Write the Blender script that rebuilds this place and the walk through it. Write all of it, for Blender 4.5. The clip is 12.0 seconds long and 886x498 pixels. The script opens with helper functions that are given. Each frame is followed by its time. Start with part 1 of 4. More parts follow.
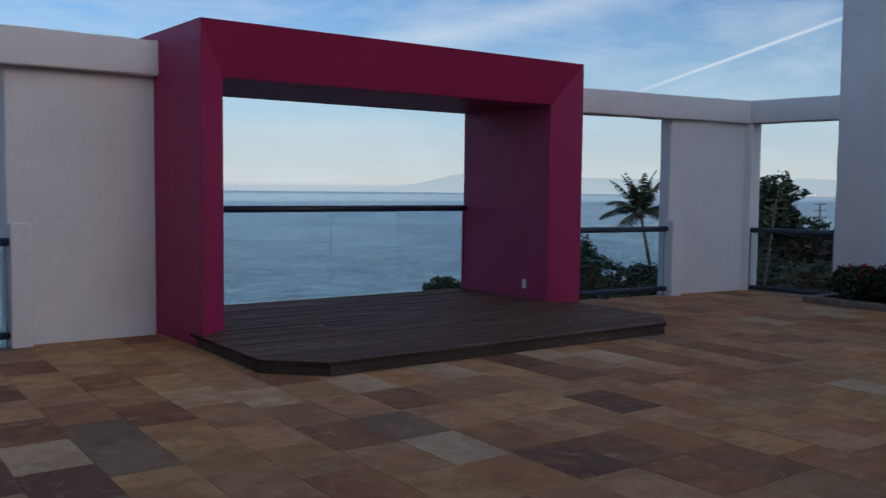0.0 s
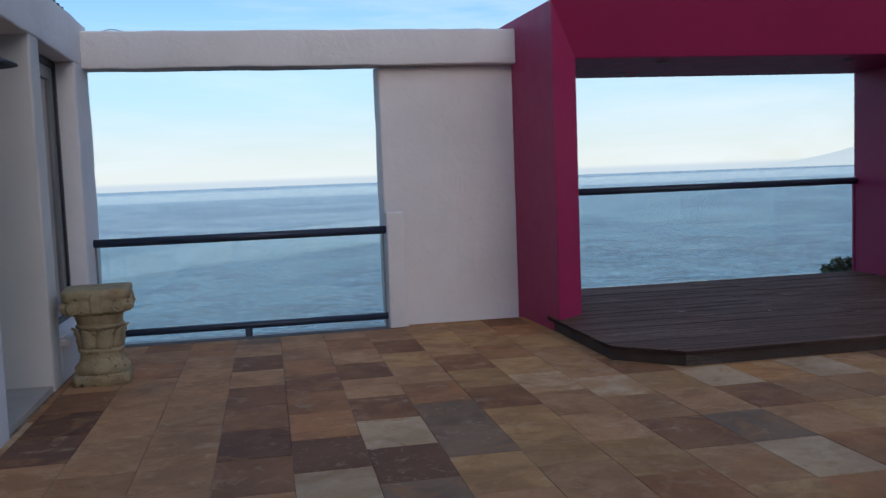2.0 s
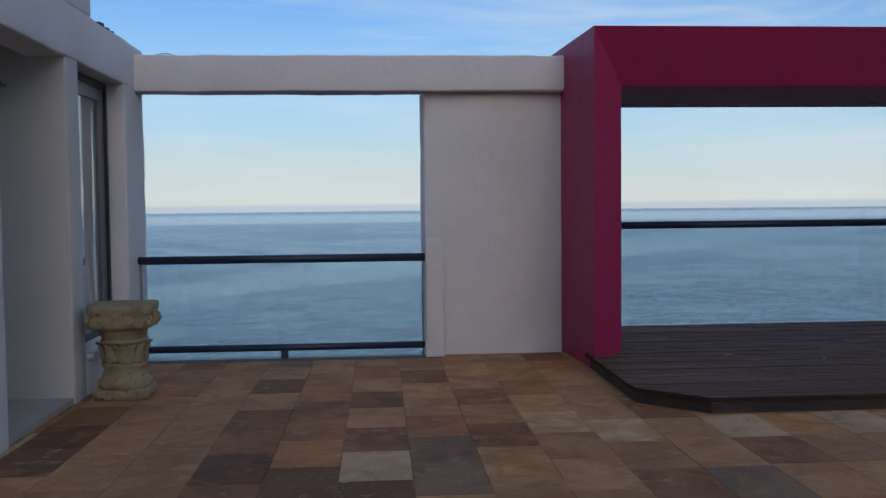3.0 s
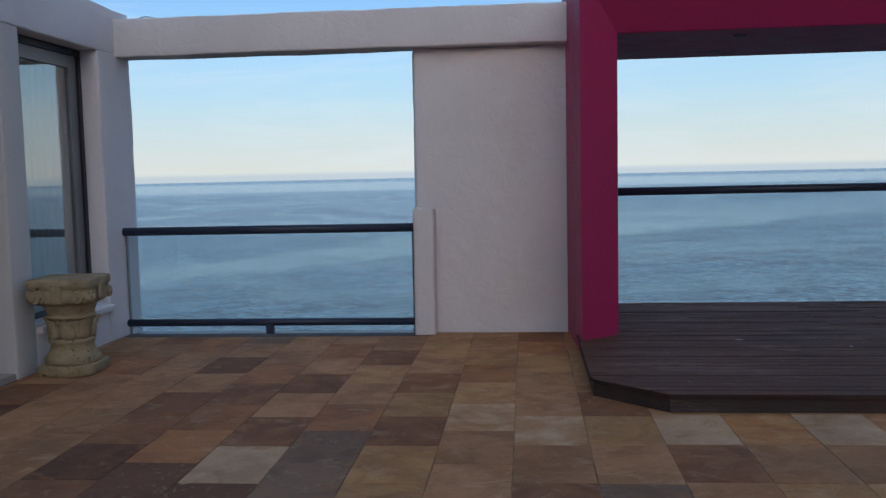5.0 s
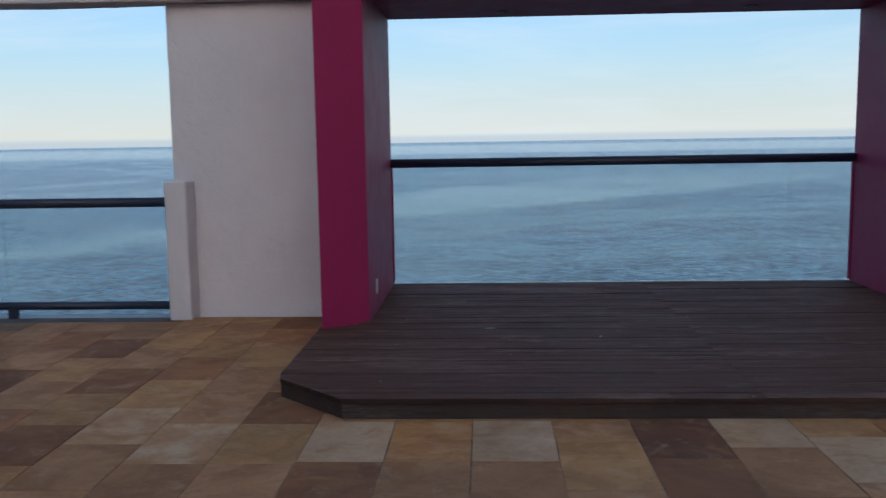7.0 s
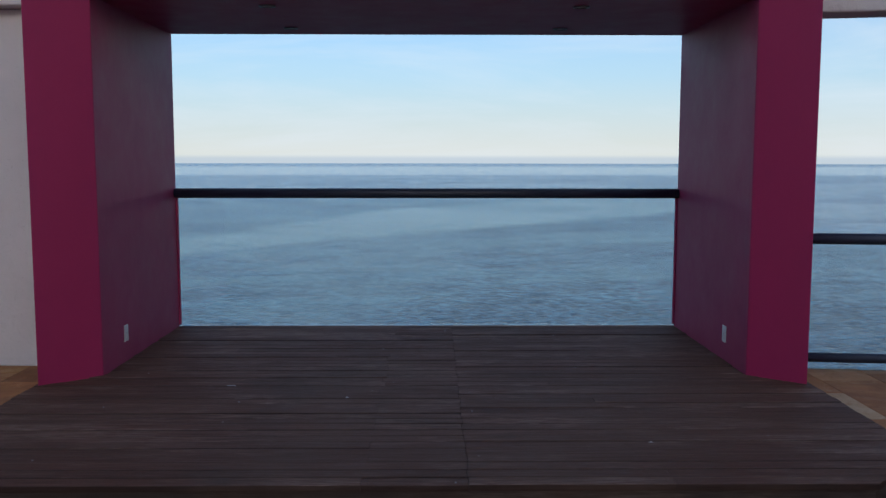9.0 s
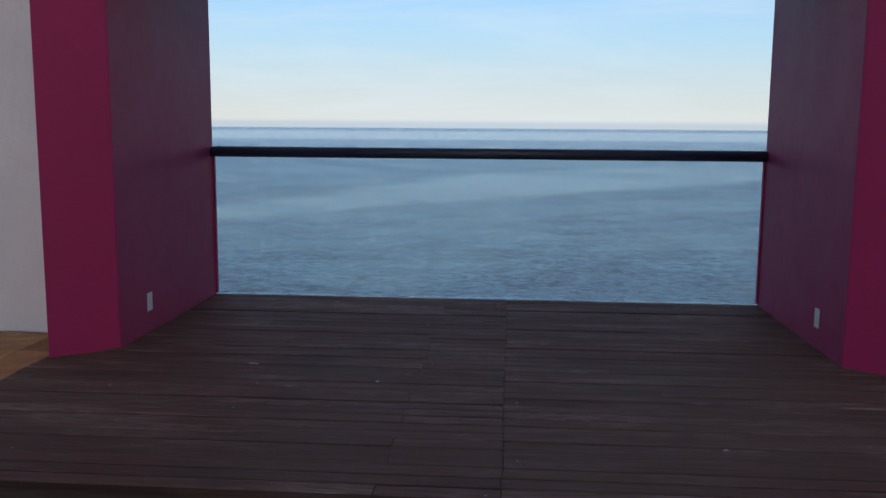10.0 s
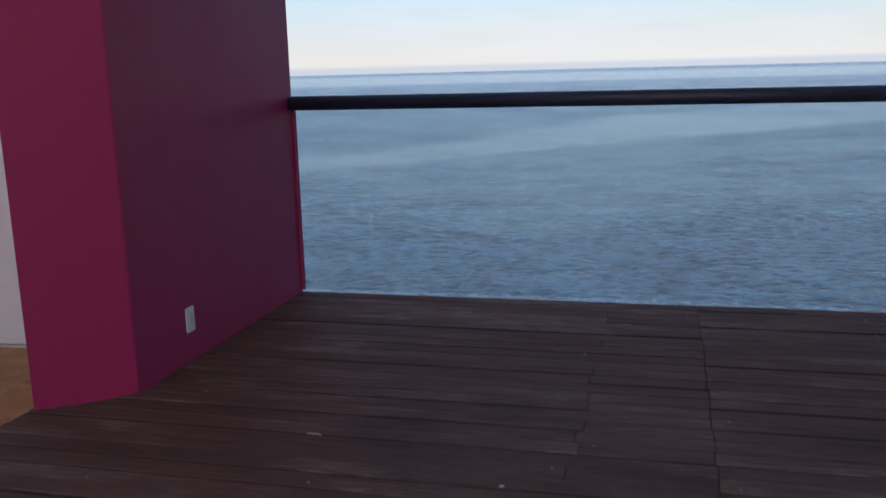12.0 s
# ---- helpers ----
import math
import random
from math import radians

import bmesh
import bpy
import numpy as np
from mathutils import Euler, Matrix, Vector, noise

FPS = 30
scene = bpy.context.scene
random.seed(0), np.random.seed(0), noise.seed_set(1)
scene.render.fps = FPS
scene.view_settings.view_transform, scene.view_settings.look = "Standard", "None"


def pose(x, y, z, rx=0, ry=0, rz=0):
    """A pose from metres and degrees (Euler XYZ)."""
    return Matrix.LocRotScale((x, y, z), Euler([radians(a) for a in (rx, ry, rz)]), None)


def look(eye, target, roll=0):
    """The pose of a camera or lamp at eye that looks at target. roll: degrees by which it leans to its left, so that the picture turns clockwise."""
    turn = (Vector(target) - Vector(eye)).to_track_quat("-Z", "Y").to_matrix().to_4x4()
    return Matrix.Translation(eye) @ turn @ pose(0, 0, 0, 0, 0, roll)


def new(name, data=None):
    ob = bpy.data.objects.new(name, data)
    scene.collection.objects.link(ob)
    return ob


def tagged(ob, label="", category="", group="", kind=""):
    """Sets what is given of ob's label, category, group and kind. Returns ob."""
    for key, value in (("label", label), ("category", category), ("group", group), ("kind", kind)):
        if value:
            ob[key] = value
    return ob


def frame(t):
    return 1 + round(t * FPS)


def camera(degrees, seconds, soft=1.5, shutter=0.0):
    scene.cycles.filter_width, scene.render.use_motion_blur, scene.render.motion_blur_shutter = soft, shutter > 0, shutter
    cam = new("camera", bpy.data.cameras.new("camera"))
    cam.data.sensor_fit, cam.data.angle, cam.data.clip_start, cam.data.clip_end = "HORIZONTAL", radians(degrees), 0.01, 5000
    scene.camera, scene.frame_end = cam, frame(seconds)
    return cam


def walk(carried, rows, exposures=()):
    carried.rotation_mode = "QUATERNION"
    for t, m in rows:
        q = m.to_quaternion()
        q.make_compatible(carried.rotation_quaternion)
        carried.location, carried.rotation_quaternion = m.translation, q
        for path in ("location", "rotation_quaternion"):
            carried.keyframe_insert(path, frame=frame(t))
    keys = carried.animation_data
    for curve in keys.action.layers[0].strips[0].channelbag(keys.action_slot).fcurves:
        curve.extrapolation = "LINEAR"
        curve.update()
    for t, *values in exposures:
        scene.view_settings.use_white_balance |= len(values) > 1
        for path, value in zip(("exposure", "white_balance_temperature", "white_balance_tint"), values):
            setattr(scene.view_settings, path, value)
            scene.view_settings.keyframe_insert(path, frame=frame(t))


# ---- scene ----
LENS = 52.8
cam = camera(LENS, 12.0, 1.35, 0.2)
PATH = [
    (0, (-2.812, -8.237, 1.513), (-1.651, -6.615, 1.378), 0.6),
    (0.5, (-2.801, -8.235, 1.486), (-1.826, -6.496, 1.332), 0.0),
    (1, (-2.778, -8.273, 1.486), (-1.987, -6.446, 1.291), -0.9),
    (1.5, (-2.679, -8.255, 1.482), (-2.095, -6.354, 1.27), -2.3),
    (2, (-2.444, -8.107, 1.494), (-2.062, -6.15, 1.331), -2.2),
    (2.5, (-2.106, -8.096, 1.497), (-1.905, -6.11, 1.372), -0.8),
    (3, (-1.731, -8.036, 1.476), (-1.59, -6.043, 1.381), -0.6),
    (3.2, (-1.534, -7.96, 1.492), (-1.395, -5.967, 1.401), -0.9),
    (4.8, (-0.411, -7.401, 1.464), (-0.583, -5.414, 1.312), -0.95),
    (5, (-0.268, -7.344, 1.468), (-0.454, -5.36, 1.299), -1.25),
    (5.5, (0.144, -7.167, 1.493), (-0.082, -5.19, 1.29), -1.35),
    (6, (0.51, -6.898, 1.5), (0.314, -4.92, 1.277), -1.5),
    (6.5, (0.931, -6.745, 1.482), (0.769, -4.769, 1.219), -0.8),
    (7, (1.35, -6.53, 1.471), (1.254, -4.548, 1.225), -0.9),
    (7.4, (1.632, -6.359, 1.493), (1.695, -4.373, 1.269), -1.6),
    (7.7, (1.891, -6.296, 1.484), (1.995, -4.314, 1.236), -1.5),
    (9.3, (2.731, -5.591, 1.531), (2.706, -3.601, 1.336), 0.8),
    (9.5, (2.782, -5.484, 1.52), (2.715, -3.495, 1.319), 1.1),
    (10, (2.805, -5.079, 1.466), (2.655, -3.104, 1.189), 0.4),
    (10.5, (2.839, -4.624, 1.381), (2.584, -2.694, 0.922), -1.1),
    (11, (2.748, -4.189, 1.387), (2.364, -2.307, 0.831), -1.9),
    (11.5, (2.844, -3.653, 1.443), (2.385, -1.782, 0.909), -1.9),
    (12, (2.599, -3.139, 1.423), (2.12, -1.238, 1.026), -1.5),
]
EXPOSE = [(0, -0.06, 6250, 10), (1.0, 0.18, 6450, 10), (1.6, 0.38, 6450, 10), (2.0, 0.42, 6450, 10), (2.5, 0.28, 6450, 10), (3.1, 0.04, 6450, 10), (5.0, 0.2, 6500, 10), (7.5, 0.24, 6500, 10), (9.9, 0.2, 6500, 12), (10.5, 0.46, 6650, 13), (10.8, 1.12, 7200, 18), (11.0, 1.34, 7550, 24), (11.4, 1.16, 7400, 23), (11.7, 0.76, 6900, 19), (12, 0.34, 6750, 19)]
walk(cam, [(t, look(eye, target, roll)) for t, eye, target, roll in PATH], EXPOSE)

# ---- world: clear morning sky with thin cirrus, the sun low behind an unseen rise ----
SUN_UP, SUN_ROUND = 12, 172
world = bpy.data.worlds.new("world")
scene.world = world
world.use_nodes = True
wn, wl = world.node_tree.nodes, world.node_tree.links


def wnode(kind, **values):
    n = wn.new(kind)
    for key, value in values.items():
        n.inputs[int(key[1:])].default_value = value
    return n


def wmath(op, a, b=None, clamp=False):
    n = wn.new("ShaderNodeMath")
    n.operation, n.use_clamp = op, clamp
    for i, v in enumerate((a, b)):
        if v is None:
            continue
        if isinstance(v, (int, float)):
            n.inputs[i].default_value = v
        else:
            wl.new(v, n.inputs[i])
    return n.outputs[0]


def wmix(fac, a, b):
    n = wn.new("ShaderNodeMix")
    n.data_type = "RGBA"
    for i, v in ((0, fac), (6, a), (7, b)):
        if isinstance(v, (tuple, int, float)):
            n.inputs[i].default_value = v
        else:
            wl.new(v, n.inputs[i])
    return n.outputs[2]


def wdot(vec, d):
    n = wn.new("ShaderNodeVectorMath")
    n.operation = "DOT_PRODUCT"
    wl.new(vec, n.inputs[0])
    n.inputs[1].default_value = d
    return n.outputs["Value"]


sky = wn.new("ShaderNodeTexSky")
sky.sky_type = "NISHITA"
sky.sun_disc = False
sky.sun_elevation = radians(SUN_UP)
sky.sun_rotation = radians(SUN_ROUND)
sky.altitude, sky.air_density, sky.dust_density, sky.ozone_density = 20, 1.0, 1.0, 2.0
coord = wn.new("ShaderNodeTexCoord").outputs["Generated"]
sep = wn.new("ShaderNodeSeparateXYZ")
wl.new(coord, sep.inputs[0])
height = sep.outputs[2]
# pale haze over the sea horizon
haze = wn.new("ShaderNodeMapRange")
haze.interpolation_type = "SMOOTHSTEP"
for i, v in ((1, 0.0), (2, 0.25), (3, 0.95), (4, 0.0)):
    haze.inputs[i].default_value = v
wl.new(height, haze.inputs[0])
warm = wn.new("ShaderNodeMapRange")
for i, v in ((1, 0.01), (2, 0.09), (3, 0.0), (4, 1.0)):
    warm.inputs[i].default_value = v
wl.new(height, warm.inputs[0])
HAZE_LOW, HAZE_HIGH, CIRRUS = (7.5, 8.0, 7.7, 1), (5.7, 7.8, 9.1, 1), (8.0, 8.9, 9.8, 1)
hazy = wmix(warm.outputs[0], HAZE_LOW, HAZE_HIGH)
tint = wn.new("ShaderNodeMix")
tint.data_type, tint.blend_type = "RGBA", "MULTIPLY"
tint.inputs[0].default_value = 1.0
wl.new(sky.outputs[0], tint.inputs[6])
# the haze lies over the sea, away from the sun
seaward = wn.new("ShaderNodeMapRange")
for i, v in ((1, -0.35), (2, 0.45), (3, 0.0), (4, 1.0)):
    seaward.inputs[i].default_value = v
wl.new(sep.outputs[1], seaward.inputs[0])
wl.new(wmix(seaward.outputs[0], (3.3, 3.0, 2.95, 1), (0.90, 1.27, 1.80, 1)), tint.inputs[7])
blue = wmix(wmath("MULTIPLY", haze.outputs[0], seaward.outputs[0]), tint.outputs[2], hazy)
# cirrus: noise drawn out along one direction, thinning upwards
stretch = wn.new("ShaderNodeMapping")
stretch.inputs["Rotation"].default_value = (0, 0, radians(24))
stretch.inputs["Scale"].default_value = (1.3, 5.0, 12.0)
wl.new(coord, stretch.inputs[0])
wisps = wnode("ShaderNodeTexNoise")
wisps.inputs["Scale"].default_value, wisps.inputs["Detail"].default_value = 1.4, 7
wisps.inputs["Roughness"].default_value, wisps.inputs["Distortion"].default_value = 0.62, 0.5
wl.new(stretch.outputs[0], wisps.inputs["Vector"])
veil = wn.new("ShaderNodeMapRange")
for i, v in ((1, 0.45), (2, 0.72), (3, 0.0), (4, 0.46)):
    veil.inputs[i].default_value = v
wl.new(wisps.outputs["Fac"], veil.inputs[0])
clouded = wmix(veil.outputs[0], blue, CIRRUS)


def streak(d1, d2, width, strength, below):
    """A straight trail in the sky along the great circle through two directions."""
    a, b = Vector(d1).normalized(), Vector(d2).normalized()
    n = a.cross(b).normalized()
    mid = (a + b).normalized()
    off = wmath("ABSOLUTE", wmath("ADD", wdot(coord, n), wmath("MULTIPLY", wmath("SUBTRACT", wisps.outputs["Fac"], 0.5), width * 0.5)))
    line = wmath("SUBTRACT", 1.0, wmath("DIVIDE", off, width), True)
    along = wmath("MULTIPLY", wmath("SUBTRACT", wdot(coord, mid), below), 1 / (1 - below), True)
    return wmath("MULTIPLY", wmath("MULTIPLY", line, along), strength, True)


trail = streak((0.7536, 0.6469, 0.1165), (0.845, 0.5062, 0.1722), 0.0026, 1.0, 0.985)
clouded = wmix(trail, clouded, CIRRUS)
band = streak((0.5453, 0.823, 0.159), (0.6867, 0.699, 0.1996), 0.024, 0.5, 0.95)
clouded = wmix(band, clouded, CIRRUS)
# a low bank of blue-grey haze where sea and sky meet
bank = wn.new("ShaderNodeMapRange")
bank.interpolation_type = "SMOOTHSTEP"
for i, v in ((1, 0.000), (2, 0.006), (3, 0.6), (4, 0.0)):
    bank.inputs[i].default_value = v
wl.new(height, bank.inputs[0])
clouded = wmix(wmath("MULTIPLY", bank.outputs[0], seaward.outputs[0]), clouded, (4.4, 5.6, 6.9, 1))
back = wn["Background"]
back.inputs[1].default_value = 0.085
wl.new(clouded, back.inputs[0])

# the sun itself stands behind an added, unseen rise and never reaches the terrace
sun = new("sun", bpy.data.lights.new("sun", "SUN"))
sun.data.energy, sun.data.angle, sun.data.color = 2.0, radians(0.5), (1, 0.93, 0.82)
up, rnd = radians(SUN_UP), radians(SUN_ROUND)
toward = Vector((math.sin(rnd) * math.cos(up), math.cos(rnd) * math.cos(up), math.sin(up)))
sun.matrix_world = Matrix.Translation((0, 0, 30)) @ toward.to_track_quat("Z", "Y").to_matrix().to_4x4()


# ---- materials ----
class Nodes:
    """A principled material with short calls for its nodes."""

    def __init__(self, name, rough=0.7, metal=0.0, spec=0.5):
        self.m = bpy.data.materials.new(name)
        self.m.use_nodes = True
        self.t = self.m.node_tree
        self.b = self.t.nodes["Principled BSDF"]
        self.b.inputs["Roughness"].default_value = rough
        self.b.inputs["Metallic"].default_value = metal
        self.b.inputs["Specular IOR Level"].default_value = spec
        geo = self.t.nodes.new("ShaderNodeNewGeometry")
        self.where, self.island = geo.outputs["Position"], geo.outputs["Random Per Island"]
        self.each = self.t.nodes.new("ShaderNodeObjectInfo").outputs["Random"]

    def put(self, n, i, v):
        if isinstance(v, (int, float, tuple)):
            n.inputs[i].default_value = v
        else:
            self.t.links.new(v, n.inputs[i])

    def math(self, op, a, b=0.0, clamp=False):
        n = self.t.nodes.new("ShaderNodeMath")
        n.operation, n.use_clamp = op, clamp
        self.put(n, 0, a), self.put(n, 1, b)
        return n.outputs[0]

    def shift(self, by, scale=(1, 1, 1)):
        """World position, moved by a random value so that alike pieces differ, then scaled."""
        a = self.t.nodes.new("ShaderNodeVectorMath")
        a.operation = "MULTIPLY_ADD"
        self.put(a, 0, self.where), self.put(a, 1, tuple(scale))
        c = self.t.nodes.new("ShaderNodeCombineXYZ")
        for i in range(3):
            self.put(c, i, self.math("MULTIPLY", by, 37.0 + 11 * i) if by is not None else 0.0)
        self.put(a, 2, c.outputs[0])
        return a.outputs[0]

    def noise(self, scale, detail=4, rough=0.55, vec=None, warp=0.0):
        n = self.t.nodes.new("ShaderNodeTexNoise")
        self.put(n, "Vector", vec if vec is not None else self.where)
        self.put(n, "Scale", scale), self.put(n, "Detail", detail), self.put(n, "Roughness", rough), self.put(n, "Distortion", warp)
        return n.outputs["Fac"]

    def ramp(self, v, lo, hi, a=0.0, b=1.0):
        n = self.t.nodes.new("ShaderNodeMapRange")
        for i, x in enumerate((v, lo, hi, a, b)):
            self.put(n, i, x)
        return n.outputs[0]

    def mix(self, fac, a, b, kind="MIX"):
        n = self.t.nodes.new("ShaderNodeMix")
        n.data_type, n.blend_type = "RGBA", kind
        for i, v in ((0, fac), (6, a), (7, b)):
            self.put(n, i, (*v, 1) if isinstance(v, tuple) and len(v) == 3 else v)
        return n.outputs[2]

    def colour(self, c):
        self.put(self.b, "Base Color", (*c, 1) if isinstance(c, tuple) else c)
        return self

    def rough(self, v):
        self.put(self.b, "Roughness", v)
        return self

    def bump(self, h, depth, strength=1.0):
        n = self.t.nodes.new("ShaderNodeBump")
        self.put(n, "Strength", strength), self.put(n, "Distance", depth), self.put(n, "Height", h)
        self.put(self.b, "Normal", n.outputs[0])
        return self


def stucco(name, c, c2, depth=0.006):
    n = Nodes(name, 0.9, spec=0.2)
    big, fine = n.noise(1.1, 4), n.noise(26, 5, 0.65)
    lumps = n.noise(7, 5, 0.55, warp=1.0)
    col = n.mix(n.ramp(big, 0.35, 0.7), c, c2)
    specks = n.ramp(n.noise(55, 2), 0.66, 0.74)
    col = n.mix(n.math("MULTIPLY", specks, 0.35), col, (c[0] * 0.6, c[1] * 0.58, c[2] * 0.56))
    n.colour(col)
    return n.bump(n.math("ADD", n.math("MULTIPLY", lumps, 0.75), n.math("MULTIPLY", fine, 0.22)), depth).m


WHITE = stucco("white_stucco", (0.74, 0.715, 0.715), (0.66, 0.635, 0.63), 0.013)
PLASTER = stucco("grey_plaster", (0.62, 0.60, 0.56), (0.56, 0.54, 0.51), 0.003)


def paint_magenta():
    n = Nodes("magenta_paint", 0.5, spec=0.38)
    big, mid = n.noise(0.8, 4), n.noise(5, 5, 0.6)
    col = n.mix(n.ramp(big, 0.3, 0.7), (0.36, 0.021, 0.100), (0.315, 0.019, 0.089))
    col = n.mix(n.ramp(mid, 0.55, 0.8, 0, 0.25), col, (0.28, 0.025, 0.10))
    n.colour(col).rough(n.ramp(mid, 0.2, 0.8, 0.48, 0.64))
    return n.bump(n.math("ADD", n.noise(14, 4), n.math("MULTIPLY", n.noise(60, 3), 0.3)), 0.0014).m


MAGENTA = paint_magenta()


def stone(name, c, c2, vein, island=False):
    """Cut travertine or slate: clouded, veined along the bed, pitted; each tile takes its own cut."""
    n = Nodes(name, 0.8, spec=0.14)
    by = n.island if island else n.each
    vec = n.shift(by)
    bed = n.shift(by, (1.0, 1.45, 1.0))
    cloud, streaks = n.noise(2.6, 5, 0.6, vec, 0.6), n.noise(4.2, 7, 0.66, bed, 0.7)
    col = n.mix(n.ramp(cloud, 0.42, 0.60), c, c2)
    col = n.mix(n.ramp(streaks, 0.48, 0.70, 0, 0.6), col, vein)
    blotch = n.noise(2.2, 6, 0.6, vec, 2.2)
    col = n.mix(n.ramp(blotch, 0.53, 0.63, 0, 0.5), col, (0.34, 0.165, 0.065))
    dirt = n.noise(0.9, 6, 0.62)
    col = n.mix(n.ramp(dirt, 0.46, 0.72, 0, 0.45), col, (0.17, 0.11, 0.07))
    col = n.mix(n.ramp(n.noise(38, 4, 0.65, vec), 0.56, 0.72, 0, 0.35), col, (0.14, 0.085, 0.05))
    col = n.mix(n.ramp(n.noise(5, 6, 0.7, vec, 0.6), 0.56, 0.72, 0, 0.4), col, (0.58, 0.43, 0.28))
    tone = n.ramp(by, 0, 1, 0.93, 1.17)
    shade = n.t.nodes.new("ShaderNodeHueSaturation")
    n.put(shade, "Color", col), n.put(shade, "Value", tone)
    n.colour(shade.outputs[0]).rough(n.ramp(streaks, 0.3, 0.7, 0.68, 0.9))
    return n.bump(n.math("ADD", streaks, n.math("MULTIPLY", n.noise(30, 4, 0.6, vec), 0.5)), 0.004).m


STONES = {
    "tan": ((0.424, 0.222, 0.106), (0.313, 0.156, 0.073), (0.505, 0.312, 0.175)),
    "gold": ((0.465, 0.255, 0.104), (0.353, 0.178, 0.073), (0.535, 0.355, 0.197)),
    "rust": ((0.394, 0.175, 0.073), (0.283, 0.122, 0.056), (0.465, 0.255, 0.125)),
    "brown": ((0.273, 0.123, 0.058), (0.197, 0.090, 0.045), (0.313, 0.173, 0.099)),
    "dark": ((0.167, 0.078, 0.046), (0.121, 0.057, 0.036), (0.212, 0.114, 0.071)),
    "grey": ((0.227, 0.144, 0.091), (0.172, 0.111, 0.073), (0.293, 0.192, 0.125)),
    "light": ((0.478, 0.323, 0.194), (0.414, 0.271, 0.151), (0.533, 0.402, 0.284)),
}
TILE = {k: stone("stone_" + k, *v) for k, v in STONES.items()}
TILE_FAR = {k: stone("stone_far_" + k, *STONES[k], island=True) for k in ("tan", "rust", "brown", "light")}


def mottled():
    n = Nodes("stone_mottled", 0.88, spec=0.14)
    vec = n.shift(n.each)
    col = n.mix(n.ramp(n.noise(2.5, 4, 0.6, vec), 0.3, 0.7), (0.150, 0.076, 0.048), (0.205, 0.108, 0.066))
    col = n.mix(n.ramp(n.noise(15, 5, 0.7, vec, 0.9), 0.57, 0.72), col, (0.40, 0.30, 0.19))
    return n.colour(col).bump(n.noise(20, 4, 0.6, vec), 0.004).m


TILE["mottled"] = mottled()
TILE["spotted"] = stone("stone_spotted", (0.46, 0.228, 0.085), (0.36, 0.150, 0.055), (0.54, 0.385, 0.235))
TILE["veined"] = stone("stone_veined", (0.44, 0.252, 0.125), (0.52, 0.36, 0.22), (0.30, 0.150, 0.068))


def grout():
    n = Nodes("grout", 0.95)
    sand = n.mix(n.noise(8, 4), (0.24, 0.150, 0.088), (0.36, 0.235, 0.14))
    n.colour(n.mix(n.ramp(n.noise(1.1, 5, 0.62), 0.46, 0.60), sand, (0.065, 0.042, 0.03)))
    return n.bump(n.noise(60, 3), 0.003).m


GROUT = grout()


def wood(name, c, c2, worn, rough=0.62):
    n = Nodes(name, rough, spec=0.15)
    grain = n.noise(9, 6, 0.65, n.shift(n.each, (0.35, 9.0, 9.0)), 0.4)
    fibres = n.noise(16, 6, 0.7, n.shift(n.each, (0.5, 7.0, 7.0)), 0.5)
    patch = n.noise(1.6, 4, 0.6, n.shift(n.each, (0.6, 1.5, 1)))
    col = n.mix(n.ramp(grain, 0.25, 0.75), c, c2)
    wear = n.math("MULTIPLY", n.ramp(patch, 0.48, 0.62), n.ramp(fibres, 0.44, 0.62))
    col = n.mix(n.math("MULTIPLY", wear, 0.44), col, worn)
    # dust and damp stains lie across the boards
    col = n.mix(n.ramp(n.noise(0.75, 5, 0.6, None, 0.6), 0.46, 0.66, 0, 0.45), col, (0.108, 0.070, 0.053))
    col = n.mix(n.ramp(n.noise(1.3, 6, 0.65, n.shift(None, (0.7, 1.0, 1.0)), 0.8), 0.54, 0.68, 0, 0.5), col, (0.046, 0.028, 0.022))
    shade = n.t.nodes.new("ShaderNodeHueSaturation")
    n.put(shade, "Color", col), n.put(shade, "Value", n.ramp(n.each, 0, 1, 0.90, 1.12))
    n.colour(shade.outputs[0]).rough(n.ramp(grain, 0.3, 0.7, rough - 0.12, rough + 0.16))
    return n.bump(n.math("ADD", grain, n.math("MULTIPLY", fibres, 0.6)), 0.004).m


DECK_WOOD = wood("weathered_deck_wood", (0.126, 0.058, 0.039), (0.072, 0.034, 0.024), (0.44, 0.30, 0.235), 0.66)
DECK_EDGE = wood("worn_deck_edge", (0.060, 0.032, 0.026), (0.12, 0.074, 0.062), (0.50, 0.37, 0.31), 0.74)
# board sides: the shade in the gaps is put into this darker colour
DECK_SIDE_SHADE = wood("shaded_board_side", (0.042, 0.025, 0.021), (0.028, 0.017, 0.014), (0.08, 0.055, 0.046), 0.85)
FASCIA_WOOD = wood("fascia_wood", (0.056, 0.043, 0.038), (0.042, 0.032, 0.029), (0.20, 0.17, 0.155))


def plain(name, c, c2, rough, metal=0.0, scale=6.0, depth=0.0015):
    n = Nodes(name, rough, metal)
    v = n.noise(scale, 5, 0.6)
    n.colour(n.mix(n.ramp(v, 0.35, 0.7), c, c2)).rough(n.ramp(v, 0.3, 0.7, max(rough - 0.08, 0.02), rough + 0.1))
    return n.bump(n.noise(scale * 8, 3), depth).m


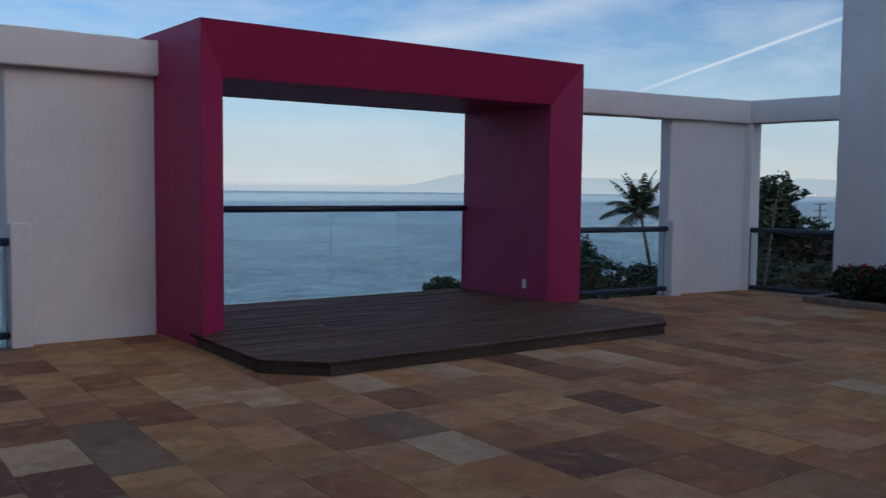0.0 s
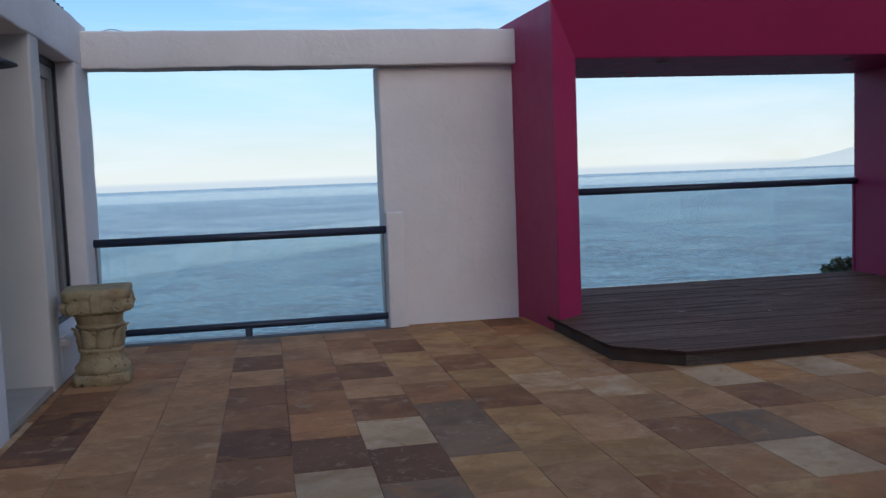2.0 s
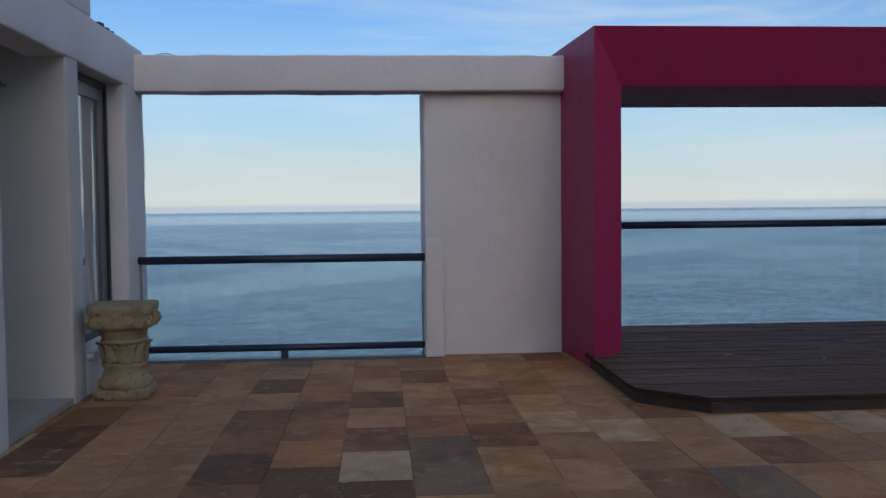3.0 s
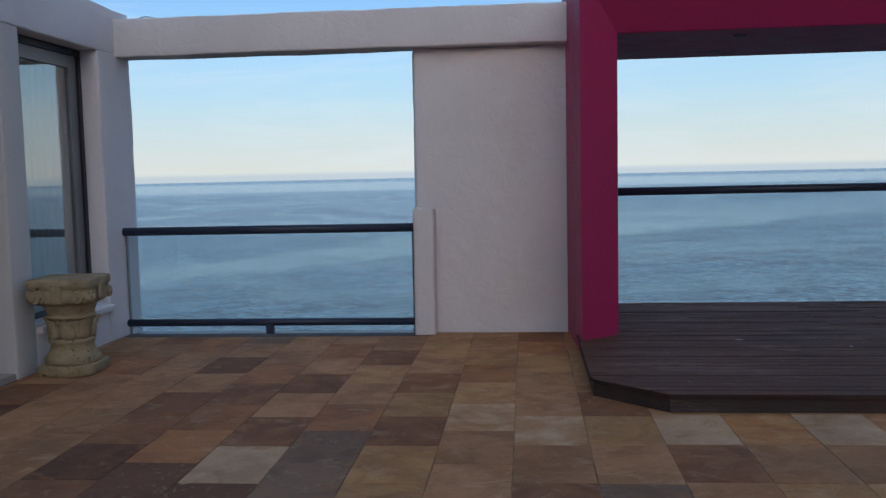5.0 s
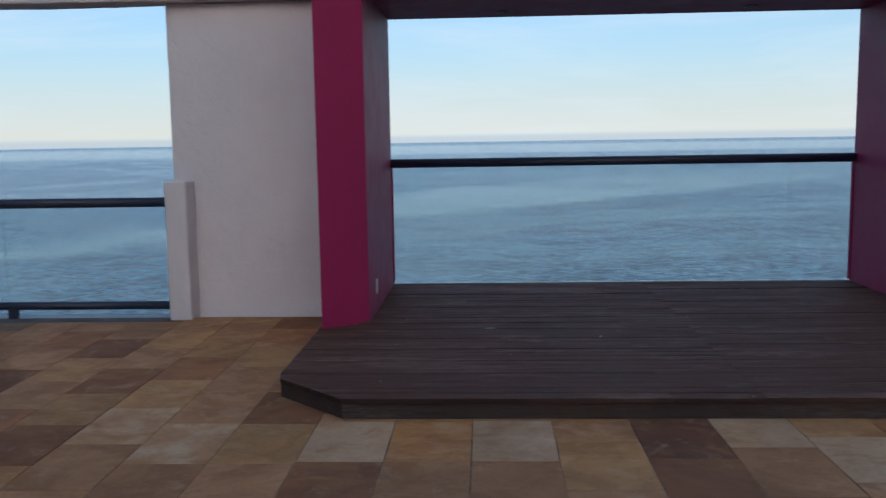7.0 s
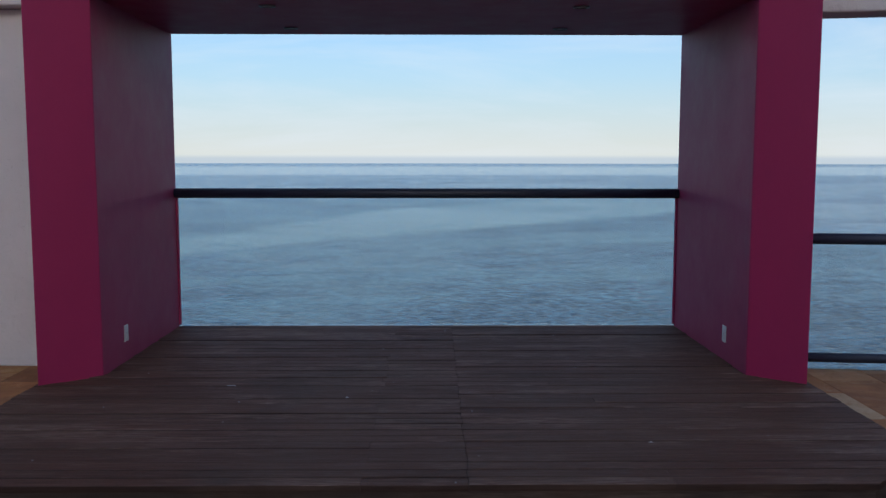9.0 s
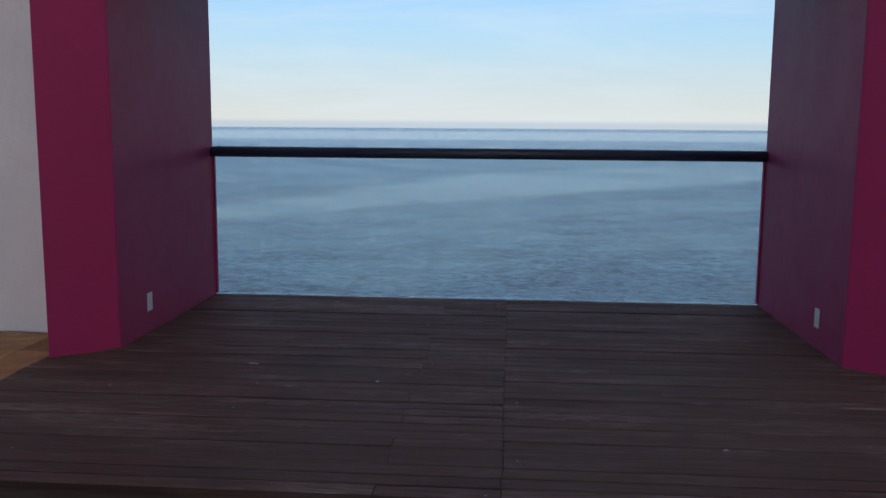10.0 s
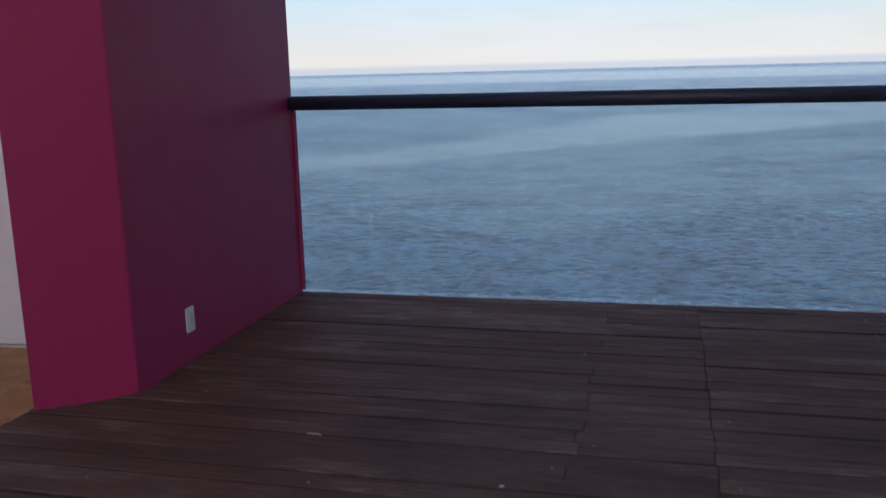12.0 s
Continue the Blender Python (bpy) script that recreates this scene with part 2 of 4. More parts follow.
RAIL = plain("dark_rail_paint", (0.016, 0.027, 0.055), (0.026, 0.038, 0.068), 0.5)
ALU = plain("dark_aluminium", (0.035, 0.036, 0.042), (0.05, 0.05, 0.055), 0.4, 0.6)
ALU_GREY = plain("grey_aluminium", (0.22, 0.22, 0.23), (0.26, 0.26, 0.26), 0.42, 0.5)
IRON = plain("black_iron", (0.022, 0.019, 0.021), (0.045, 0.036, 0.034), 0.5, 0.3, 20)
PLASTIC = plain("white_plastic", (0.74, 0.73, 0.72), (0.68, 0.67, 0.66), 0.35)
GAP_SHADE = plain("deck_gap_shade", (0.03, 0.03, 0.03), (0.05, 0.05, 0.05), 0.5)
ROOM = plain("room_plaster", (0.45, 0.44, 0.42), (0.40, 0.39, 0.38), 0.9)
PALE_TILE = plain("pale_floor_tile", (0.40, 0.37, 0.335), (0.35, 0.32, 0.29), 0.4, 0, 2.0)
CURB = plain("stone_curb", (0.22, 0.17, 0.135), (0.15, 0.115, 0.095), 0.85, 0, 7, 0.004)
CEMENT = plain("grey_cement", (0.12, 0.115, 0.115), (0.085, 0.08, 0.08), 0.9, 0, 5, 0.003)
SOIL = plain("soil", (0.06, 0.042, 0.03), (0.035, 0.026, 0.02), 0.95, 0, 9, 0.01)
POLE = plain("weathered_pole", (0.12, 0.115, 0.11), (0.08, 0.075, 0.07), 0.85)
PALM_BARK = plain("palm_bark", (0.085, 0.072, 0.062), (0.055, 0.047, 0.04), 0.9, 0, 5, 0.01)
BARK = plain("bark", (0.15, 0.125, 0.10), (0.09, 0.075, 0.06), 0.9, 0, 5, 0.02)
ROPE_PALE = plain("pale_rope", (0.62, 0.58, 0.52), (0.48, 0.44, 0.39), 0.85, 0, 40, 0.002)
ROPE_DARK = plain("dark_rope", (0.035, 0.032, 0.046), (0.065, 0.058, 0.075), 0.8, 0, 40, 0.002)
ROOF = plain("roof_felt", (0.05, 0.05, 0.055), (0.09, 0.085, 0.085), 0.85)
CABLE = plain("pale_cable", (0.55, 0.55, 0.55), (0.45, 0.45, 0.45), 0.5)
FAR_WHITE = plain("far_white_wall", (0.75, 0.74, 0.72), (0.68, 0.67, 0.66), 0.8)


def cast_stone():
    n = Nodes("old_cast_stone", 0.92, spec=0.2)
    big, pits = n.noise(5, 5, 0.6), n.noise(34, 4, 0.6)
    col = n.mix(n.ramp(big, 0.3, 0.7), (0.41, 0.335, 0.205), (0.29, 0.228, 0.135))
    col = n.mix(n.ramp(n.noise(11, 5, 0.65), 0.55, 0.75, 0, 0.7), col, (0.45, 0.39, 0.27))
    hole = n.ramp(pits, 0.62, 0.70)
    col = n.mix(n.math("MULTIPLY", hole, 0.8), col, (0.10, 0.075, 0.045))
    n.colour(col)
    return n.bump(n.math("SUBTRACT", n.math("MULTIPLY", n.noise(18, 5), 0.8), hole), 0.024).m


STONE_OLD = cast_stone()


def glass(name, tint, gloss=0.02, ior=1.48):
    n = Nodes(name)
    t = n.t
    clear, shine, mixer, facing = (t.nodes.new("ShaderNode" + k) for k in ("BsdfTransparent", "BsdfGlossy", "MixShader", "LayerWeight"))
    clear.inputs[0].default_value = (*tint, 1)
    shine.inputs["Roughness"].default_value = gloss
    f0 = ((ior - 1) / (ior + 1)) ** 2
    gleam = n.math("ADD", n.math("MULTIPLY", n.math("POWER", facing.outputs["Facing"], 5.0), 1 - f0), f0)
    t.links.new(gleam, mixer.inputs[0])
    t.links.new(clear.outputs[0], mixer.inputs[1]), t.links.new(shine.outputs[0], mixer.inputs[2])
    t.links.new(mixer.outputs[0], t.nodes["Material Output"].inputs[0])
    return n.m


GLASS = glass("clear_glass", (0.90, 0.95, 0.96))
WINDOW_GLASS = glass("window_glass", (0.90, 0.94, 0.95), 0.01, 3.3)
EDGE = glass("glass_edge", (0.74, 0.84, 0.84), 0.1)


def cloth():
    n = Nodes("sheer_curtain", 0.9)
    n.colour(n.mix(n.noise(60, 3), (0.72, 0.71, 0.69), (0.62, 0.61, 0.60)))
    through_light, mixer = n.t.nodes.new("ShaderNodeBsdfTranslucent"), n.t.nodes.new("ShaderNodeMixShader")
    through_light.inputs[0].default_value = (0.75, 0.75, 0.73, 1)
    mixer.inputs[0].default_value = 0.5
    n.t.links.new(n.b.outputs[0], mixer.inputs[1]), n.t.links.new(through_light.outputs[0], mixer.inputs[2])
    n.t.links.new(mixer.outputs[0], n.t.nodes["Material Output"].inputs[0])
    return n.m


CLOTH = cloth()


def leaf(name, c, c2, scale=0.8):
    n = Nodes(name, 0.55, spec=0.4)
    col = n.mix(n.island, c, c2)
    col = n.mix(n.ramp(n.noise(scale, 3), 0.35, 0.7), col, (c[0] * 0.6, c[1] * 0.62, c[2] * 0.6))
    n.colour(col)
    return n.m


LEAF = leaf("leaf_green", (0.042, 0.060, 0.030), (0.078, 0.098, 0.046))
PALM_LEAF = leaf("palm_leaf", (0.020, 0.030, 0.018), (0.034, 0.046, 0.024))
SHRUB_LEAF = leaf("shrub_leaf", (0.022, 0.042, 0.020), (0.045, 0.07, 0.028), 6)
PETAL = plain("red_petal", (0.42, 0.02, 0.03), (0.30, 0.012, 0.025), 0.6, 0, 30)


def water():
    n = Nodes("sea_water", 0.2, spec=0.30)
    t = n.t
    far = n.noise(0.0028, 5, 0.6, n.shift(None, (1.0, 0.7, 1.0)), 1.6)
    drift = n.noise(0.010, 6, 0.6, n.shift(None, (1.0, 0.6, 1.0)), 2.2)
    bands = n.math("ADD", n.math("MULTIPLY", far, 0.6), n.math("MULTIPLY", drift, 0.5))
    ridge = n.math("SUBTRACT", 1.0, n.math("ABSOLUTE", n.math("SUBTRACT", n.math("MULTIPLY", n.noise(0.0045, 4, 0.55, n.shift(None, (1.0, 0.8, 1.0)), 1.0), 2.0), 1.0)))
    # one broad calm current running out from the shore, widening as it goes
    def along(d, off):
        v = t.nodes.new("ShaderNodeVectorMath")
        v.operation = "DOT_PRODUCT"
        n.put(v, 0, n.where), n.put(v, 1, d)
        return n.math("SUBTRACT", v.outputs["Value"], off)

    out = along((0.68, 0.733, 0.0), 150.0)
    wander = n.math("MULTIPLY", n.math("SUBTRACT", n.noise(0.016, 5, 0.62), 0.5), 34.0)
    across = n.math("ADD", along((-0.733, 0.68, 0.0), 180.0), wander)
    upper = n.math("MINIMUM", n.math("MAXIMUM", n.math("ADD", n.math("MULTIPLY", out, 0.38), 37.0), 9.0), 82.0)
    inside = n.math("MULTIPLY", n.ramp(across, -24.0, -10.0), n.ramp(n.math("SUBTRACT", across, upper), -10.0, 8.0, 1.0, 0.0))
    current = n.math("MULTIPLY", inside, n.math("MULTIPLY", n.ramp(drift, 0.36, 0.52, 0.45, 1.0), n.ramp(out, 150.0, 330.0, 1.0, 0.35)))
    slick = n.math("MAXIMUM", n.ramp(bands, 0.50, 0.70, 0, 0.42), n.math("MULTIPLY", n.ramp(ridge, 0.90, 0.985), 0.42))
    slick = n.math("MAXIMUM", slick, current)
    # long bands of still water far out, their pale sky reflection painted in
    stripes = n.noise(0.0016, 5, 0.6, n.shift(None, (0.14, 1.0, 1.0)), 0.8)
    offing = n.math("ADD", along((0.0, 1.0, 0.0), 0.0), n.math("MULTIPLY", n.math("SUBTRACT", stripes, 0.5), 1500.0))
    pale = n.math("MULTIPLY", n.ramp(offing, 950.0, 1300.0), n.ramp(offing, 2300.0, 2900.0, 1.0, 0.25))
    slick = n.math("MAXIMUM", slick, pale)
    w1 = n.noise(0.82, 4, 0.62, n.shift(None, (0.8, 1.0, 1.0)), 0.4)
    w2 = n.noise(0.11, 4, 0.62, n.shift(None, (0.7, 1.0, 1.0)), 0.5)
    w3 = n.noise(0.016, 4, 0.6, n.shift(None, (0.4, 1.3, 1.0)))
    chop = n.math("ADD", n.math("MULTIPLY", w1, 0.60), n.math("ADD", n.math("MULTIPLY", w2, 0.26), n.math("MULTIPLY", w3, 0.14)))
    # sky glints on the wave crests are painted into the base colour
    deep_glint = n.mix(n.ramp(chop, 0.43, 0.585), (0.006, 0.044, 0.098), (0.135, 0.285, 0.395))
    # calm water is coloured paler to carry its reflection of the low sky
    n.colour(n.mix(n.math("MULTIPLY", slick, 0.85), deep_glint, (0.108, 0.282, 0.362)))
    n.rough(n.ramp(slick, 0, 1, 0.22, 0.12))
    h = n.math("ADD", n.math("MULTIPLY", w1, 3.4), n.math("ADD", n.math("MULTIPLY", w2, 3.0), n.math("MULTIPLY", w3, 1.2)))
    calm = n.ramp(slick, 0, 1, 1.0, 0.40)
    return n.bump(n.math("MULTIPLY", h, calm), 1.0, 0.42).m


WATER = water()


def ground_mat():
    n = Nodes("dry_hillside", 0.95)
    n.colour(n.mix(n.noise(0.5, 6), (0.045, 0.05, 0.028), (0.10, 0.085, 0.055)))
    return n.bump(n.noise(1.5, 5), 0.2).m


HILL = ground_mat()


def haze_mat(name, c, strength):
    """Far land lost in haze: light scattered by air in front, painted as glow."""
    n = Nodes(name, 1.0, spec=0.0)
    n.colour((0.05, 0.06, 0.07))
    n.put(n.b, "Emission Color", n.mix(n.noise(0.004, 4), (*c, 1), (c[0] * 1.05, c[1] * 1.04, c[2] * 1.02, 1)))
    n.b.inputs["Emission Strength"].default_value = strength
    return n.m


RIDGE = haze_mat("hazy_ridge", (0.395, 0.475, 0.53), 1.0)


# ---- mesh helpers ----
def link(name, bm, material, parent=None, smooth=False):
    me = bpy.data.meshes.new(name)
    bm.normal_update()
    bm.to_mesh(me)
    bm.free()
    me.materials.append(material)
    if smooth:
        me.polygons.foreach_set("use_smooth", [True] * len(me.polygons))
    ob = new(name, me)
    ob.parent = parent
    return ob


def part(name, bm, material, parent, label="", smooth=False):
    ob = link(name, bm, material, parent, smooth)
    return tagged(ob, label) if label else ob


def thing(name, at, label, category, group="", rz=0.0, kind=""):
    ob = new(name)
    ob.matrix_basis = pose(*at, 0, 0, rz)
    return tagged(ob, label, category, group, kind)


def bx(x0, x1, y0, y1, z0, z1, bevel=0.0, bm=None):
    bm = bm or bmesh.new()
    made = bmesh.ops.create_cube(bm, size=1)["verts"]
    for v in made:
        v.co = Vector((x0 + (v.co.x + 0.5) * (x1 - x0), y0 + (v.co.y + 0.5) * (y1 - y0), z0 + (v.co.z + 0.5) * (z1 - z0)))
    if bevel:
        edges = {e for v in made for e in v.link_edges}
        bmesh.ops.bevel(bm, geom=list(edges), offset=bevel, segments=2, affect="EDGES", profile=0.6)
    return bm


def rod(p0, p1, r0, r1=None, seg=14, bm=None, rings=1):
    bm = bm or bmesh.new()
    p0, p1 = Vector(p0), Vector(p1)
    r1 = r0 if r1 is None else r1
    q = (p1 - p0).to_track_quat("Z", "Y").to_matrix()
    loops = []
    for k in range(rings + 1):
        f = k / rings
        c, r = p0.lerp(p1, f), r0 + (r1 - r0) * f
        loops.append([bm.verts.new(c + q @ Vector((math.cos(a) * r, math.sin(a) * r, 0))) for a in (2 * math.pi * i / seg for i in range(seg))])
    for a, b in zip(loops, loops[1:]):
        for i in range(seg):
            bm.faces.new((a[i], a[(i + 1) % seg], b[(i + 1) % seg], b[i]))
    bm.faces.new(loops[0][::-1]), bm.faces.new(loops[-1])
    return bm


def tube(points, r, seg=8, bm=None):
    bm = bm or bmesh.new()
    pts = [Vector(p) for p in points]
    loops = []
    for i, p in enumerate(pts):
        d = pts[min(i + 1, len(pts) - 1)] - pts[max(i - 1, 0)]
        q = d.to_track_quat("Z", "Y").to_matrix()
        rr = r(i / (len(pts) - 1)) if callable(r) else r
        loops.append([bm.verts.new(p + q @ Vector((math.cos(a) * rr, math.sin(a) * rr, 0))) for a in (2 * math.pi * k / seg for k in range(seg))])
    for a, b in zip(loops, loops[1:]):
        for i in range(seg):
            bm.faces.new((a[i], a[(i + 1) % seg], b[(i + 1) % seg], b[i]))
    bm.faces.new(loops[0][::-1]), bm.faces.new(loops[-1])
    return bm


def prism(poly, z0, z1, bm=None):
    bm = bm or bmesh.new()
    lo = [bm.verts.new((x, y, z0)) for x, y in poly]
    hi = [bm.verts.new((x, y, z1)) for x, y in poly]
    bm.faces.new(lo[::-1]), bm.faces.new(hi)
    for i in range(len(poly)):
        j = (i + 1) % len(poly)
        bm.faces.new((lo[i], lo[j], hi[j], hi[i]))
    return bm


def plaster(name, x0, x1, y0, y1, z0, z1, material=None, wobble=0.007, cell=0.16, turn=None):
    """A hand-plastered block: gridded faces whose surface and arrises wander a little."""
    bm = bmesh.new()
    size = (x1 - x0, y1 - y0, z1 - z0)
    n = [max(1, min(60, round(s / cell))) for s in size]
    org = Vector((x0, y0, z0))
    for axis in range(3):
        a, b = (axis + 1) % 3, (axis + 2) % 3
        for side in (0, 1):
            grid = []
            for i in range(n[a] + 1):
                row = []
                for j in range(n[b] + 1):
                    f = [0, 0, 0]
                    f[axis], f[a], f[b] = side, i / n[a], j / n[b]
                    row.append(bm.verts.new(org + Vector([f[k] * size[k] for k in range(3)])))
                grid.append(row)
            for i in range(n[a]):
                for j in range(n[b]):
                    q = (grid[i][j], grid[i + 1][j], grid[i + 1][j + 1], grid[i][j + 1])
                    bm.faces.new(q if side else q[::-1])
    bmesh.ops.remove_doubles(bm, verts=bm.verts, dist=0.0005)
    for v in bm.verts:
        p = v.co * 2.3 + Vector((x0 * 7, y0 * 3, 0))
        v.co += noise.noise_vector(p) * wobble + noise.noise_vector(v.co * 7.7) * wobble * 0.55
    ob = link(name, bm, material or WHITE, smooth=True)
    mod = ob.modifiers.new("round", "BEVEL")
    mod.width, mod.segments, mod.limit_method, mod.angle_limit = 0.016, 3, "ANGLE", radians(50)
    if turn is not None:
        ob.matrix_basis = turn
    return tagged(ob, kind="structure")


def lathe(profile, seg=28, bm=None, square=0.0, wob=0.0):
    """A turned body; square > 0 pulls the rings towards a square, wob roughens them."""
    bm = bm or bmesh.new()
    loops = []
    for r, z, s in profile:
        loop = []
        for i in range(seg):
            a = 2 * math.pi * i / seg
            c, d = math.cos(a), math.sin(a)
            e = 2.0 + s * 10
            k = (abs(c) ** e + abs(d) ** e) ** (-1 / e)
            p = Vector((c * k * r, d * k * r, z))
            loop.append(bm.verts.new(p + noise.noise_vector(p * 14) * wob))
        loops.append(loop)
    for a, b in zip(loops, loops[1:]):
        for i in range(seg):
            bm.faces.new((a[i], a[(i + 1) % seg], b[(i + 1) % seg], b[i]))
    bm.faces.new(loops[0][::-1]), bm.faces.new(loops[-1])
    return bm


def quads(name, pts, material, parent=None):
    """A mesh of loose four-cornered leaves from an array (n, 4, 3)."""
    pts = np.asarray(pts, dtype=float).reshape(-1, 4, 3)
    me = bpy.data.meshes.new(name)
    me.from_pydata(pts.reshape(-1, 3).tolist(), [], np.arange(len(pts) * 4).reshape(-1, 4).tolist())
    me.materials.append(material)
    ob = new(name, me)
    ob.parent = parent
    return ob


def leaves(rng, centres, size, flat=0.5, long=2.2):
    """Leaf quads about the given centres."""
    n = len(centres)
    u = rng.normal(size=(n, 3))
    u[:, 2] *= flat
    u /= np.linalg.norm(u, axis=1)[:, None]
    w = np.cross(u, rng.normal(size=(n, 3)))
    w /= np.linalg.norm(w, axis=1)[:, None]
    s = size * rng.uniform(0.6, 1.35, (n, 1))
    c = np.asarray(centres)
    return np.stack([c - u * s * long * 0.5, c + w * s * 0.45, c + u * s * long * 0.5, c - w * s * 0.45], 1)


# ---- setting: floor, walls, beams ----
FLOOR_Z = -0.0032
FRONT = 0.80


def floor_front(x):
    """Front edge of the floor: straight, then turning back with the wall beside the portal."""
    return FRONT if x < 4.98 else 0.735 - 0.117 * (x - 4.98)


def tile_front(x):
    """Where the tiles end: short of the cement strip under the left railing."""
    return 0.63 if x < -1.35 else floor_front(x)


bm = bmesh.new()
bm.faces.new([bm.verts.new((x, y, FLOOR_Z)) for x, y in ((-5.6, -12.3), (9.4, -12.3), (9.4, floor_front(9.4)), (4.98, floor_front(4.98)), (4.98, FRONT), (-5.6, FRONT))])
rim = bmesh.ops.extrude_face_region(bm, geom=bm.faces[:])["geom"]
bmesh.ops.translate(bm, vec=(0, 0, -0.295), verts=[v for v in rim if isinstance(v, bmesh.types.BMVert)])
bmesh.ops.recalc_face_normals(bm, faces=bm.faces[:])
floor = link("floor", bm, GROUT)
tagged(floor, "terrace floor of mixed tan and brown stone tiles", kind="structure")
plaster("edge_strip", -4.05, -1.30, 0.622, FRONT - 0.002, -0.02, 0.001, CEMENT, 0.002, 0.2)
plaster("edge_slab", -4.36, 4.9, FRONT + 0.002, 1.12, -0.32, -0.035, PLASTER, 0.003, 0.4)

front = plaster("wall_front", -1.28, 0.14, 0.915, 1.09, -0.03, 2.61, wobble=0.008, cell=0.09)
for v in front.data.vertices:
    if v.co.x < -1.2:
        v.co.x -= 0.035 * max(0.0, v.co.y - 0.93) / 0.16
plaster("wall_stub", -1.29, -1.105, 0.690, 0.925, -0.02, 1.16, wobble=0.008, cell=0.06)
plaster("beam_front", -4.2, 0.125, 0.776, 1.095, 2.612, 2.962, wobble=0.007, cell=0.09)

# left side: house wall with a recessed doorway and a window
LX = -4.06
plaster("wall_left_near", LX - 0.30, LX + 0.003, -12.0, -2.34, -0.03, 6.0)
plaster("wall_left_upper", LX - 0.30, LX, -2.34, -0.48, 3.05, 6.0)
plaster("beam_left", LX - 0.30, LX, -2.345, 1.090, 2.635, 3.05, wobble=0.007, cell=0.1)
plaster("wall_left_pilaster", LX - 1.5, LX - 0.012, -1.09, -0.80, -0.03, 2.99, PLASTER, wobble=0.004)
plaster("wall_left_sill", LX - 0.30, LX - 0.008, -0.80, 0.43, -0.03, 0.36)
plaster("wall_left_corner", LX - 0.30, LX - 0.002, 0.43, 1.092, -0.03, 2.637, wobble=0.007, cell=0.09)
plaster("window_sill", LX - 0.16, LX + 0.045, -0.79, 0.44, 0.285, 0.345, wobble=0.003, cell=0.1)
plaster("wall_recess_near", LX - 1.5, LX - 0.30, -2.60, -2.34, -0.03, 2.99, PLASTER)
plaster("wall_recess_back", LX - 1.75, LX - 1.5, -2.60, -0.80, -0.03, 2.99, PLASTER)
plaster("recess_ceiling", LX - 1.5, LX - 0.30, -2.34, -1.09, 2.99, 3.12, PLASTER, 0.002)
tagged(link("recess_floor", bx(LX - 1.5, LX - 0.02, -2.335, -1.095, -0.02, 0.045, 0.006), PALE_TILE), kind="structure")
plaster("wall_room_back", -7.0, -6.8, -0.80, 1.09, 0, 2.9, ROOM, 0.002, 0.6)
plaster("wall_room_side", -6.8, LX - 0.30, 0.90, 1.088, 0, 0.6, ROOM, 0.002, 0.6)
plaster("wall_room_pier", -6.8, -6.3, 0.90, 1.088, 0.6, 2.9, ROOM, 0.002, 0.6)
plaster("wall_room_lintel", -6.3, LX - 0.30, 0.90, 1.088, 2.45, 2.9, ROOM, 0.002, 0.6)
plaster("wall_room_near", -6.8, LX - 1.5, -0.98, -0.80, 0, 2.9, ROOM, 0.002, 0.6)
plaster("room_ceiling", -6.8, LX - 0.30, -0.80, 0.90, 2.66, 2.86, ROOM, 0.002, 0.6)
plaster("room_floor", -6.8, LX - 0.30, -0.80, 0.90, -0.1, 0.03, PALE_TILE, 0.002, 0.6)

# right side: a wall that turns slightly towards the terrace, then the tower
RA, RTURN, RLEN = Vector((4.97, 0.68, 0)), -6.66, 3.95
RM = pose(*RA, 0, 0, RTURN)
plaster("beam_right", 0.0, RLEN + 0.30, -0.09, 0.22, 2.548, 2.885, turn=RM)
plaster("wall_right_front", 2.44, RLEN + 0.28, 0.0, 0.215, -0.03, 2.55, turn=RM)
plaster("wall_right_stub", 2.37, 2.56, -0.17, 0.002, -0.02, 1.10, wobble=0.006, cell=0.09, turn=RM)
SM = pose(9.1, -1.15, 0, 0, 0, 9.2)
plaster("wall_right_corner", 0.0, 0.30, 1.27, 1.50, -0.03, 2.55, turn=SM)
plaster("beam_right_side", -0.015, 0.30, -0.02, 1.50, 2.547, 2.887, turn=SM)
plaster("wall_tower", 9.1, 9.5, -12.0, -1.15, -0.03, 10.0)
plaster("wall_back", -4.36, 9.5, -12.3, -12.0, -0.03, 2.9, cell=0.4)


# ---- magenta portal with a bevelled, picture-frame front ----
PX0, PX1, IX0, IX1 = 0.165, 4.99, 0.478, 4.692
PXB = 0.066  # the outer left face flares a little towards the sea
PY, PB, PTOP, PIN, DECK_Z = -0.262, 1.765, 3.045, 2.551, 0.118
portal = thing("stage_portal", (2.58, 0.75, 0), "magenta painted portal framing the wooden deck and the sea", "portal")
off = Vector((2.58, 0.75, 0))


